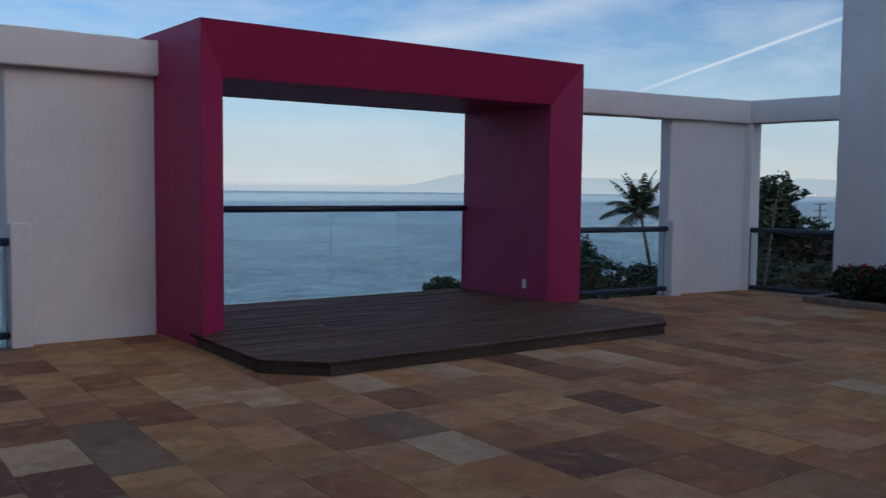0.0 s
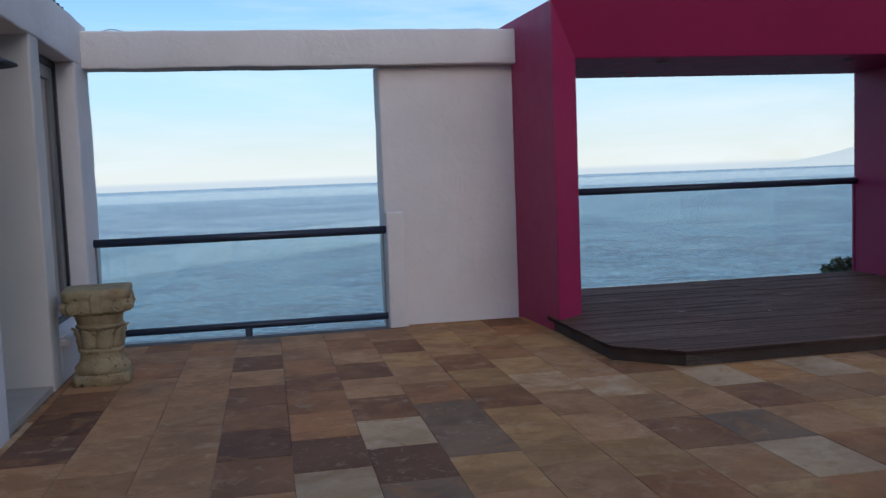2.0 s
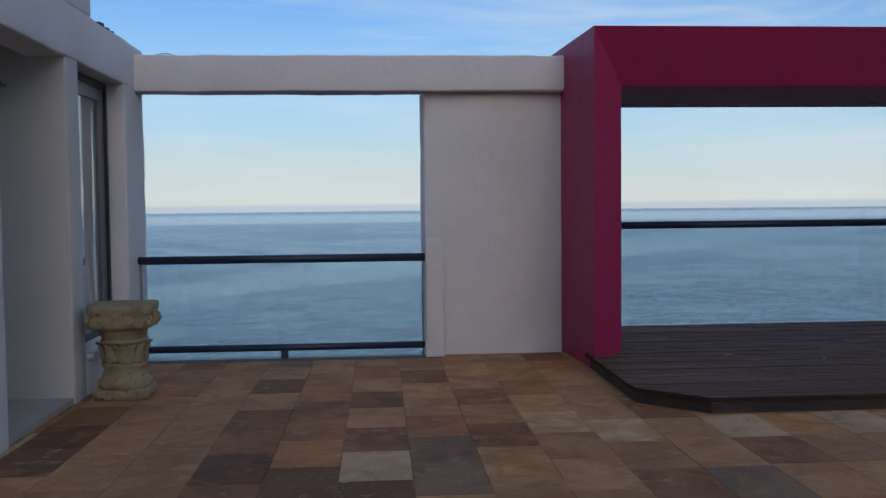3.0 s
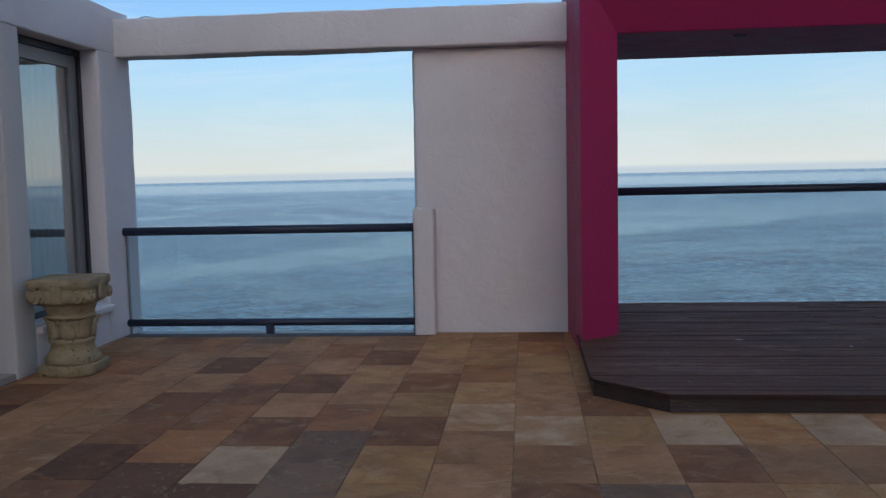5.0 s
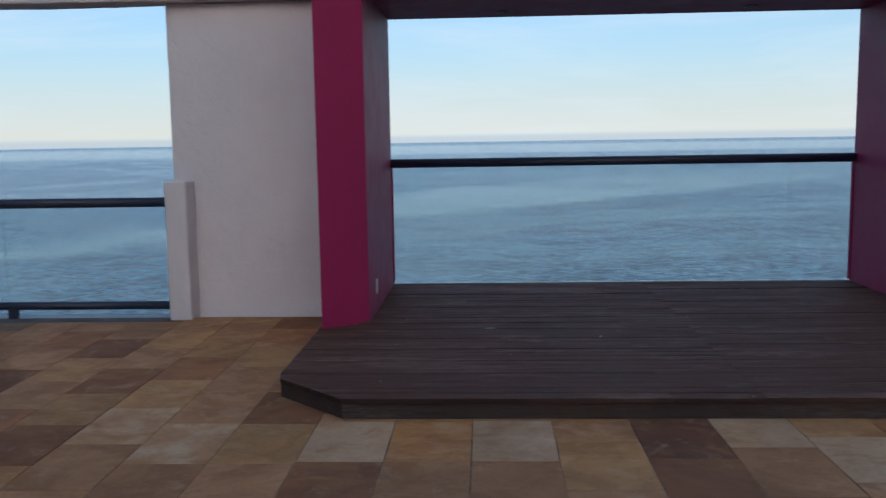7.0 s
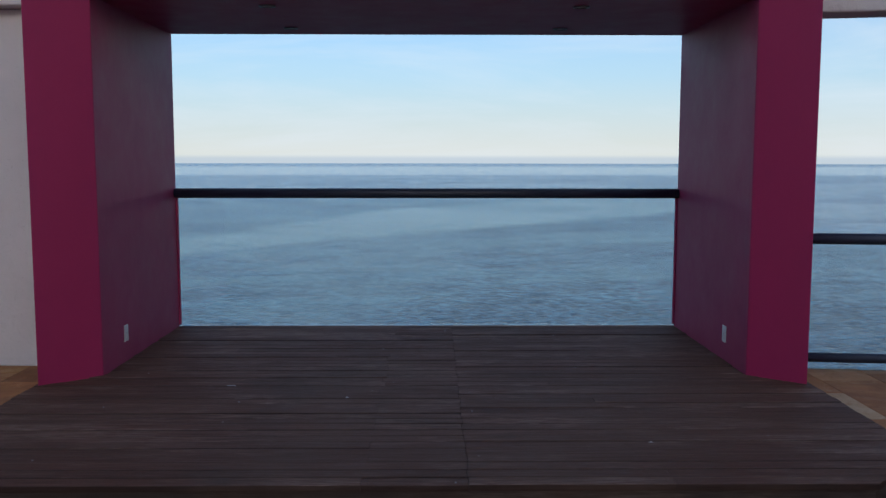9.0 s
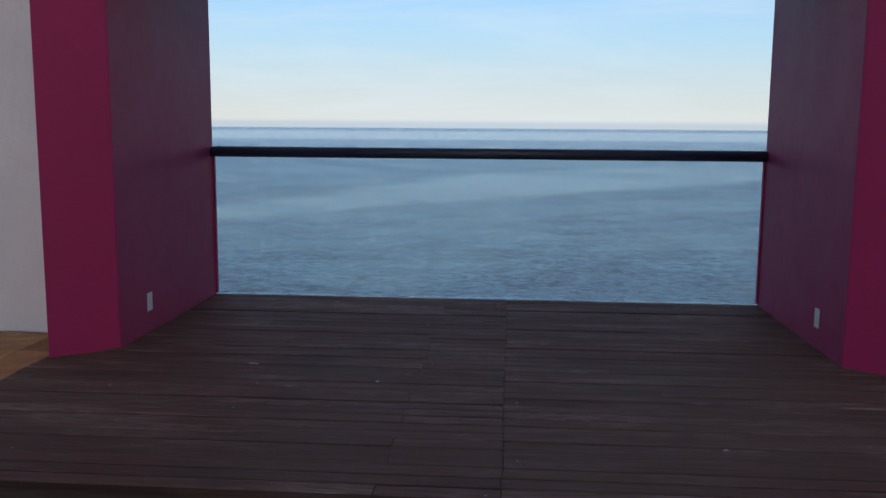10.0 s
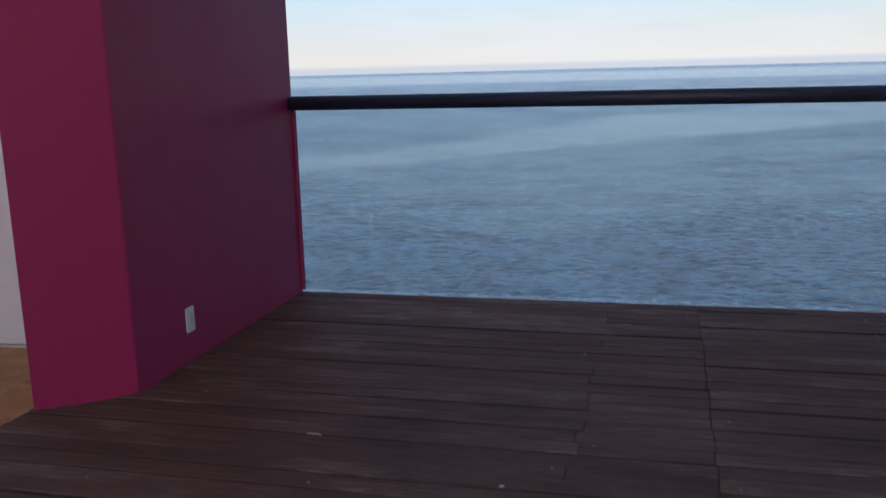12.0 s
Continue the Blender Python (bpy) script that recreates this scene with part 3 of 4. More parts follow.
def portal_piece(name, front_outer, front_inner, back_outer, back_inner):
    """One limb of the frame from four edges, each given by its two ends."""
    bm = bmesh.new()
    cuts = 14
    rows = []
    for a, b in (front_outer, front_inner, back_inner, back_outer):
        a, b = Vector(a) - off, Vector(b) - off
        rows.append([bm.verts.new(a.lerp(b, i / cuts)) for i in range(cuts + 1)])
    for k in range(4):
        r, s = rows[k], rows[(k + 1) % 4]
        for i in range(cuts):
            bm.faces.new((r[i], r[i + 1], s[i + 1], s[i]))
    bmesh.ops.recalc_face_normals(bm, faces=bm.faces)
    ob = part(name, bm, MAGENTA, portal)
    mod = ob.modifiers.new("round", "BEVEL")
    mod.width, mod.segments, mod.limit_method, mod.angle_limit = 0.007, 2, "ANGLE", radians(25)
    return ob


portal_piece("pillar", ((PX0, PY, -0.02), (PX0, PY, PTOP)), ((IX0, 0, -0.02), (IX0, 0, PIN)), ((PXB, PB, -0.02), (PXB, PB, PTOP)), ((IX0, PB, -0.02), (IX0, PB, PIN)))
portal_piece("pillar", ((PX1, PY, -0.02), (PX1, PY, PTOP)), ((IX1, 0, -0.02), (IX1, 0, PIN)), ((PX1, PB, -0.02), (PX1, PB, PTOP)), ((IX1, PB, -0.02), (IX1, PB, PIN)))
portal_piece("lintel", ((PX0, PY, PTOP), (PX1, PY, PTOP)), ((IX0, 0, PIN), (IX1, 0, PIN)), ((PXB, PB, PTOP), (PX1, PB, PTOP)), ((IX0, PB, PIN), (IX1, PB, PIN)))


# ---- glass railings ----
def railing(name, at, length, top, low, r, label, rz=0.0, feet=(), joints=(), base=0.02, over=0.03, pane_top=None, channel=ALU_GREY):
    t = thing(name, at, label, "railing", "glass railings along the terrace edge", rz)
    part("handrail", rod((-over, 0, top), (length + over, 0, top), r, seg=18), RAIL, t, "dark painted round handrail", True)
    if low is not None:
        part("bottom_rail", rod((-over, 0, low), (length + over, 0, low), r * 0.86, seg=18), RAIL, t, "", True)
    for x in feet:
        part("foot", bx(x - 0.035, x + 0.035, -0.03, 0.03, base - 0.06, low, 0.004), RAIL, t)
    cuts = [0.0, *joints, length]
    for a, b in zip(cuts, cuts[1:]):
        pane = part("pane", bx(a + 0.004, b - 0.004, 0.026, 0.036, base, pane_top or top - r * 0.3, 0.002), GLASS, t, "clear glass pane")
        pane.visible_shadow = False
    for x in (0.0, length - 0.014):
        part("side_channel", bx(x, x + 0.014, 0.016, 0.046, base, top - r), channel, t)
    for x in joints:
        part("pane_edge", bx(x - 0.0015, x + 0.0015, 0.027, 0.035, base, top - r * 0.5), EDGE, t)
    return t


railing("glass_railing", (-4.06, 0.785, 0), 2.755, 0.980, 0.108, 0.040, "glass railing with dark round rails between white walls", 0, (1.38,), (1.33,), -0.02)
railing("glass_railing", (IX0, 1.735, DECK_Z), IX1 - IX0, 1.245 - DECK_Z, None, 0.041, "glass railing with a dark handrail across the portal", 0, (), (2.125,), 0.012, 0.0, channel=MAGENTA)
railing("glass_railing", tuple(RM @ Vector((0.0, -0.03, 0))), 2.385, 0.965, 0.10, 0.040, "glass railing with dark round rails beside the portal", RTURN, (1.29,), (1.29,), -0.02)
railing("glass_railing", tuple(SM @ Vector((0.06, 0, 0))), 1.27, 0.93, 0.055, 0.042, "glass railing with dark rails in the side opening", 99.2, (), (), -0.02, 0.05)


# ---- wooden deck ----
DL, DR = 0.14, 5.02
CH = ((DL, -1.56), (0.573, -1.985), (4.587, -1.985), (DR, -1.56))
deck = thing("wooden_deck", (2.58, -0.1, 0), "low dark weathered wooden deck with cut corners under the portal", "deck")
doff = Vector((2.58, -0.1, 0))


def span(y):
    """Left and right end of the deck at y."""
    cut = max(0.0, -1.56 - y) / (1.985 - 1.56) * (0.573 - DL)
    inner = (IX0 + 0.004, IX1 - 0.004) if y > 0.0 else (DL, DR)
    return inner[0] + cut, inner[1] - cut


def deck_poly(inset):
    pts = [(DL + inset, -0.02), (DL + inset, -1.56 + inset * 0.4), (0.573 + inset * 0.4, -1.985 + inset), (4.587 - inset * 0.4, -1.985 + inset), (DR - inset, -1.56 + inset * 0.4), (DR - inset, -0.02)]
    return [(x - doff.x, y - doff.y) for x, y in pts]


# near-black core: the shade under the boards is put into its colour
part("core", prism(deck_poly(0.05), 0.0, DECK_Z - 0.045), GAP_SHADE, deck)
part("core", bx(IX0 + 0.01 - doff.x, IX1 - 0.01 - doff.x, -0.02 - doff.y, 1.74 - doff.y, 0, DECK_Z - 0.046), GAP_SHADE, deck)
outline = deck_poly(0.018)
for (ax, ay), (bx_, by_) in zip(outline, outline[1:]):
    a, b = Vector((ax, ay, 0)), Vector((bx_, by_, 0))
    d = (b - a).normalized()
    nrm = Vector((d.y, -d.x, 0)) * -1
    q = [a, b, b + nrm * 0.026, a + nrm * 0.026]
    bm = prism([(v.x, v.y) for v in q], 0.001, DECK_Z - 0.025)
    bmesh.ops.recalc_face_normals(bm, faces=bm.faces)
    part("fascia", bm, FASCIA_WOOD, deck, "dark fascia board")

# ---- small fixtures on the portal ----
def outlet(x, y, z, face):
    t = thing("wall_outlet", (x, y, z), "white plastic power outlet plate low on the magenta wall", "outlet", "outlets in the portal", 0 if face > 0 else 180)
    part("plate", bx(0, 0.008, -0.036, 0.036, -0.058, 0.058, 0.003), PLASTIC, t)
    for s in (-0.022, 0.022):
        part("socket", bx(0.0075, 0.0105, -0.017, 0.017, s - 0.014, s + 0.014, 0.003), PLASTIC, t)
    part("screw", rod((0.007, 0, 0), (0.0105, 0, 0), 0.003, seg=8), ALU_GREY, t)


outlet(IX0 + 0.001, 0.44, 0.315, 1)
outlet(IX1 - 0.001, 0.44, 0.305, -1)


def downlight(x, y):
    t = thing("recessed_downlight", (x, y, PIN), "small round unlit downlight recessed in the portal soffit", "ceiling light", "downlights in the portal")
    bm = lathe([(0.055, 0.0, 0), (0.055, -0.008, 0), (0.042, -0.010, 0), (0.040, -0.002, 0)], 24)
    part("ring", bm, ALU_GREY, t, "", True)
    part("lens", rod((0, 0, -0.003), (0, 0, -0.0005), 0.039, seg=20), PLASTIC, t)


for x in (1.52, 3.63):
    for y in (0.38, 1.39):
        downlight(x, y)


# ---- house window on the left, with sheer curtains ----
WX = LX - 0.20
win = tagged(new("window_1"), "tall dark aluminium window with pale curtains behind it", "window", kind="structure")
win.matrix_basis = pose(WX, -0.185, 0.36)
W, HH = 1.225, 2.27
for y0, y1, z0, z1 in ((-W / 2, -W / 2 + 0.05, 0, HH), (W / 2 - 0.05, W / 2, 0, HH), (-W / 2 + 0.05, W / 2 - 0.05, 0, 0.05), (-W / 2 + 0.05, W / 2 - 0.05, HH - 0.06, HH)):
    part("window_frame", bx(-0.03, 0.04, y0, y1, z0, z1, 0.004), ALU, win)
for y0, y1, z0, z1 in ((-W / 2 + 0.05, -W / 2 + 0.10, 0.05, HH - 0.06), (W / 2 - 0.18, W / 2 - 0.05, 0.05, HH - 0.06), (-W / 2 + 0.10, W / 2 - 0.18, 0.05, 0.12), (-W / 2 + 0.10, W / 2 - 0.18, HH - 0.17, HH - 0.06)):
    part("sash", bx(-0.025, 0.018, y0, y1, z0, z1, 0.003), ALU_GREY, win, "grey aluminium sliding sash")
part("pane", bx(-0.006, 0.0, -W / 2 + 0.10, W / 2 - 0.18, 0.12, HH - 0.17), WINDOW_GLASS, win).visible_shadow = False


def curtain(y0, y1, seed):
    t = thing("sheer_curtain", (WX - 0.12, (y0 + y1) / 2, 0.10), "pale sheer curtain hanging in folds behind the window", "curtain", "curtains of the house window")
    rng = random.Random(seed)
    bm = bmesh.new()
    n, m = 46, 10
    half = (y1 - y0) / 2
    ph = [rng.uniform(0, 6) for _ in range(3)]
    rows = []
    for j in range(m + 1):
        z = 2.5 * j / m
        row = []
        for i in range(n + 1):
            u = i / n
            fold = 0.030 * math.sin(u * 34 + ph[0]) + 0.014 * math.sin(u * 71 + ph[1] + z * 0.7)
            row.append(bm.verts.new((fold, -half + 2 * half * u + 0.01 * math.sin(z * 2 + u * 9), z)))
        rows.append(row)
    for a, b in zip(rows, rows[1:]):
        for i in range(n):
            bm.faces.new((a[i], a[i + 1], b[i + 1], b[i]))
    fabric = part("fabric", bm, CLOTH, t, "", True)
    mod = fabric.modifiers.new("thick", "SOLIDIFY")
    mod.thickness = 0.002
    part("header", bx(-0.02, 0.02, -half, half, 2.48, 2.53, 0.004), CLOTH, t)


curtain(-0.79, -0.20, 3)
curtain(-0.22, 0.42, 5)

# ---- gooseneck lamp on the near wall ----
lamp = thing("wall_lamp", (LX + 0.003, -3.36, 2.245), "dark iron gooseneck wall lamp with a flared metal shade", "lamp")
part("wall_plate", rod((0, 0, -0.04), (0.018, 0, -0.04), 0.055, 0.05, 20), IRON, lamp)
arc = [(0.015, 0, -0.04), (0.06, 0, -0.03), (0.10, 0, 0.0)] + [(0.19 - 0.09 * math.cos(a), 0, 0.09 * math.sin(a)) for a in (math.pi * k / 10 for k in range(11))]
part("gooseneck", tube(arc, 0.009, 8), IRON, lamp, "", True)
shade = part("shade", lathe([(0.022, 0.02, 0), (0.034, 0.012, 0), (0.050, -0.02, 0), (0.056, -0.055, 0), (0.075, -0.075, 0), (0.115, -0.098, 0), (0.165, -0.118, 0), (0.172, -0.128, 0), (0.163, -0.126, 0), (0.110, -0.108, 0), (0.065, -0.085, 0), (0.03, -0.07, 0)], 36), IRON, lamp, "flared dark metal shade", True)
shade.location = (0.28, 0, 0)
bulb = part("bulb", lathe([(0.012, -0.07, 0), (0.02, -0.09, 0), (0.034, -0.125, 0), (0.036, -0.145, 0), (0.026, -0.168, 0), (0.010, -0.178, 0)], 20), PLASTIC, lamp, "unlit frosted bulb", True)
bulb.location = (0.28, 0, 0)

# ---- carved stone pedestal, an old capital on a turned base ----
ped = thing("stone_pedestal", (-3.765, -0.83, 0), "carved tan cast-stone pedestal shaped like an old column capital", "pedestal", rz=4)
ped.scale = (0.92, 0.92, 1.0)
part("plinth", lathe([(0.215, 0.0, 1), (0.226, 0.006, 1), (0.228, 0.07, 1), (0.222, 0.082, 0.8)], 40, wob=0.004), STONE_OLD, ped, "", True)
part("base_moulding", lathe([(0.205, 0.080, 0.1), (0.222, 0.098, 0), (0.225, 0.122, 0), (0.210, 0.145, 0), (0.190, 0.160, 0), (0.178, 0.195, 0), (0.170, 0.235, 0), (0.184, 0.246, 0), (0.190, 0.262, 0), (0.182, 0.278, 0)], 40, wob=0.005), STONE_OLD, ped, "", True)
part("shaft", lathe([(0.168, 0.270, 0), (0.170, 0.33, 0), (0.174, 0.40, 0), (0.180, 0.46, 0), (0.192, 0.52, 0.1), (0.205, 0.55, 0.2)], 40, wob=0.006), STONE_OLD, ped, "", True)
for k in range(8):
    a = math.pi * k / 4 + 0.2
    bm = bmesh.new()
    rows = []
    for j in range(7):
        f = j / 6
        rr = 0.172 + 0.012 * math.sin(f * 3.1) + 0.055 * max(0.0, f - 0.55) ** 1.2 * 2
        wd = 0.062 * (1 - 0.55 * f * f) * (1 if f < 0.95 else 0.4)
        zz = 0.275 + 0.165 * f - 0.05 * max(0, f - 0.8)
        rows.append([bm.verts.new(((rr + 0.016 * (1 - abs(s)) * (1 + 0.5 * math.sin(f * 20))) * math.cos(a + s * wd / 0.17), (rr + 0.016 * (1 - abs(s))) * math.sin(a + s * wd / 0.17), zz)) for s in (-1, -0.5, 0, 0.5, 1)])
    for p, q in zip(rows, rows[1:]):
        for i in range(4):
            bm.faces.new((p[i], p[i + 1], q[i + 1], q[i]))
    lf = part("acanthus_leaf", bm, STONE_OLD, ped, "", True)
    lf.modifiers.new("thick", "SOLIDIFY").thickness = 0.02
part("astragal", lathe([(0.176, 0.425, 0), (0.196, 0.435, 0), (0.198, 0.450, 0), (0.180, 0.462, 0)], 40, wob=0.005), STONE_OLD, ped, "", True)
part("capital", lathe([(0.196, 0.535, 0.3), (0.225, 0.552, 0.7), (0.246, 0.570, 0.9), (0.250, 0.640, 1), (0.240, 0.655, 1), (0.252, 0.668, 1), (0.262, 0.685, 1), (0.264, 0.730, 1), (0.258, 0.738, 1), (0.19, 0.740, 1)], 48, wob=0.007), STONE_OLD, ped, "", True)
for k in range(4):
    a = math.pi * k / 2
    for s in (-1, 1):
        c = Vector((0.252, s * 0.175, 0.607))
        bm = rod((c.x - 0.02, c.y, c.z), (c.x + 0.020, c.y, c.z), 0.050, 0.042, 18)
        rod((c.x + 0.018, c.y, c.z), (c.x + 0.032, c.y, c.z), 0.022, 0.016, 12, bm)
        v = part("volute", bm, STONE_OLD, ped)
        v.matrix_basis = Matrix.Rotation(a, 4, "Z")
    v = part("rosette", bx(0.246, 0.280, -0.042, 0.042, 0.560, 0.700, 0.014), STONE_OLD, ped)
    v.matrix_basis = Matrix.Rotation(a, 4, "Z")

# ---- post wound with rope ----
post = thing("rope_post", (-2.985, -6.945, 0), "round post wound with dark rope between pale rope bands", "post")
post.matrix_basis = pose(-3.062, -6.945, 0.004, 0, 4, 0)
part("core", rod((0, 0, 0), (0, 0, 1.49), 0.076, seg=20), BARK, post)
part("cap", lathe([(0.088, 1.482, 0), (0.091, 1.492, 0), (0.084, 1.505, 0), (0.05, 1.509, 0)], 28), ROPE_PALE, post, "", True)


def winding(z0, z1, material, label):
    pitch = 0.0125
    turns = (z1 - z0) / pitch
    n = int(turns * 20)
    pts = [(0.080 * math.cos(2 * math.pi * k / 20), 0.080 * math.sin(2 * math.pi * k / 20), z0 + pitch * k / 20) for k in range(n + 1)]
    part("rope_band", tube(pts, lambda f: 0.0068 + 0.0008 * math.sin(f * n * 2.1), 6), material, post, label, True)


winding(1.428, 1.486, ROPE_PALE, "pale rope band")
winding(1.060, 1.428, ROPE_DARK, "dark rope band")
winding(0.60, 1.060, ROPE_PALE, "pale rope band")
winding(0.02, 0.60, ROPE_DARK, "dark rope band")

# ---- on top of the left wall: hook, cable, torn roofing ----
hook = thing("eye_hook", (LX - 0.04, -0.482, 3.135), "small dark iron screw eye in the wall", "hook")
part("shank", rod((0, 0, 0), (0, 0.045, 0), 0.006, seg=8), IRON, hook)
ring = [(0, 0.075 - 0.030 * math.cos(a), 0.030 * math.sin(a)) for a in (2 * math.pi * k / 16 for k in range(16))]
part("eye", tube(ring + ring[:1], 0.006, 6), IRON, hook, "", True)
for i, (y, z, l) in enumerate(((-0.14, 3.048, 0.14), (0.06, 3.046, 0.10), (0.20, 3.044, 0.16))):
    t = thing("roofing_strip", (LX - 0.10, y, z), "loose dark roofing felt strip lying on the wall top", "roofing", "roofing strips on the wall", 7 * i)
    bm = bx(-0.09, 0.085, -l / 2, l / 2, 0.0, 0.028 - 0.006 * i, 0.003)
    for v in bm.verts:
        v.co.z += 0.010 * noise.noise(v.co * 22 + Vector((i, 0, 0))) if v.co.z > 0.005 else 0
    part("felt", bm, ROOF, t)
cable = thing("roof_cable", (LX + 0.02, 0.90, 2.945), "thin pale cable looped over the corner of the beam", "cable")
part("wire", tube([(0.02 + 0.05 * k, 0.05 * math.sin(k * 0.9), 0.006 + 0.035 * math.sin(math.pi * k / 8)) for k in range(9)], 0.006, 6), CABLE, cable, "", True)

# ---- planter with red flowers before the tower ----
planter = thing("planter_bed", (8.75, -4.2, 0), "low stone-edged bed with soil along the tower wall", "planter")
for y in (-2.94, -1.44, 0.06, 1.56):
    part("curb_stone", bx(-0.38, -0.20, y, y + 1.485, 0, 0.085, 0.012), CURB, planter)
part("curb_stone", bx(-0.20, 0.34, 2.88, 3.045, 0, 0.085, 0.012), CURB, planter)
part("soil", bx(-0.20, 0.345, -2.94, 2.88, 0.0, 0.06), SOIL, planter)


def flower_shrub(x, y, r, h, seed):
    rng = np.random.default_rng(seed)
    t = thing("flowering_shrub", (x, y, 0.06), "low dark green shrub with small red flowers in the bed", "shrub", "shrubs in the planter bed")
    n = 2600
    p = rng.normal(size=(n, 3))
    p /= np.linalg.norm(p, axis=1)[:, None]
    rad = rng.uniform(0.55, 1.0, (n, 1)) ** 0.6
    lump = 1 + 0.22 * np.sin(p[:, :1] * 5 + seed) * np.cos(p[:, 1:2] * 6)
    p = p * rad * lump * np.array([r * 0.8, r, h * 0.5]) + np.array([0, 0, h * 0.5])
    p = p[p[:, 2] > 0.03]
    quads("foliage", leaves(rng, p, 0.036, 0.8), SHRUB_LEAF, t)
    bm = bmesh.new()
    for _ in range(7):
        a = rng.uniform(0, 6.28)
        rod((0, 0, -0.02), (math.cos(a) * r * 0.5, math.sin(a) * r * 0.5, h * 0.7), 0.010, 0.004, 5, bm)
    part("stems", bm, BARK, t)
    petals = []
    for k in range(15):
        a, up = rng.uniform(0, 6.28), rng.uniform(0.55, 1.0)
        c = np.array([math.cos(a) * r * 0.75 * math.sqrt(1.05 - up ** 2), math.sin(a) * r * 0.9 * math.sqrt(1.05 - up ** 2), h * (0.5 + 0.52 * up)])
        petals.append(leaves(rng, c + rng.normal(size=(16, 3)) * 0.020, 0.022, 1.0, 1.5))
    tagged(quads("flowers", np.concatenate(petals), PETAL, t), kind="stuff")


for i, (y, r, h) in enumerate(((-1.72, 0.40, 0.46), (-2.35, 0.44, 0.52), (-3.05, 0.46, 0.50), (-3.8, 0.45, 0.54), (-4.6, 0.46, 0.5))):
    flower_shrub(8.78, y, r, h, 11 + i)

# ---- sea, hillside, far land ----
SEA_Z = -19.0
bm = bmesh.new()
ringn = 96
rads = [0, 40, 120, 400, 1200, 2600, 4700]
loops = [[bm.verts.new((r * math.cos(2 * math.pi * i / ringn), r * math.sin(2 * math.pi * i / ringn), SEA_Z)) for i in range(ringn)] for r in rads[1:]]
mid = bm.verts.new((0, 0, SEA_Z))
for i in range(ringn):
    bm.faces.new((mid, loops[0][i], loops[0][(i + 1) % ringn]))
for a, b in zip(loops, loops[1:]):
    for i in range(ringn):
        bm.faces.new((a[i], b[i], b[(i + 1) % ringn], a[(i + 1) % ringn]))
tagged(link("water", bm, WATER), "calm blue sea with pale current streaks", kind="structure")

bm = bmesh.new()
nx, ny = 70, 40
grid = []
for j in range(ny + 1):
    y = -60 + 125 * j / ny
    row = []
    for i in range(nx + 1):
        x = -150 + 330 * i / nx
        # far behind the terrace an unseen rise is added to block the low sun
        z = -4 - 0.34 * max(0.0, y - 1.5) + 0.5 * noise.noise(Vector((x * 0.06, y * 0.06, 0))) + 0.62 * max(0.0, -26 - y) + max(0.0, min(1.0, (x - 14) / 20)) * min(2.0, max(0.0, 26 - y) * 0.12)
        row.append(bm.verts.new((x, y, z)))
    grid.append(row)
for j in range(ny):
    for i in range(nx):
        bm.faces.new((grid[j][i], grid[j][i + 1], grid[j + 1][i + 1], grid[j + 1][i]))
tagged(link("ground", bm, HILL, smooth=True), "dry scrubby hillside falling to the sea, with an added unseen rise behind", kind="structure")

bm = bmesh.new()
prev = None
for k in range(121):
    az = radians(20 + 60 * k / 120)
    f = k / 120
    deg = 20 + 60 * f
    rise = max(0.0, min(1.0, (deg - 29.5) / 6.5)) ** 1.5
    h = rise * (84 + 14 * math.exp(-((deg - 37.5) / 1.6) ** 2) + 9 * noise.noise(Vector((deg * 0.22, 3, 0))) + 6 * noise.noise(Vector((deg * 1.1, 8, 0))))
    lo = bm.verts.new((4660 * math.sin(az), 4660 * math.cos(az), SEA_Z - 1))
    hi = bm.verts.new((4690 * math.sin(az), 4690 * math.cos(az), SEA_Z + max(0.5, h)))
    bk = bm.verts.new((4780 * math.sin(az), 4780 * math.cos(az), SEA_Z - 1))
    if prev:
        bm.faces.new((prev[0], lo, hi, prev[1])), bm.faces.new((prev[1], hi, bk, prev[2]))
    prev = (lo, hi, bk)
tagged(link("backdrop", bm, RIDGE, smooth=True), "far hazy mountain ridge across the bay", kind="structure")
rng = random.Random(4)
for k in range(14):
    az = radians(57.2 + 0.26 * k + rng.uniform(-0.05, 0.05))
    t = thing("far_building", (4560 * math.sin(az), 4560 * math.cos(az), SEA_Z + 2), "tiny white building on the far shore", "building", "far town across the bay", -math.degrees(az))
    w, h = rng.uniform(5, 10), rng.uniform(6, 16)
    part("wall", bx(-w, w, -6, 6, 0, h), FAR_WHITE, t)
    part("roof", bx(-w - 0.6, w + 0.6, -6.6, 6.6, h, h + 1), FAR_WHITE, t)


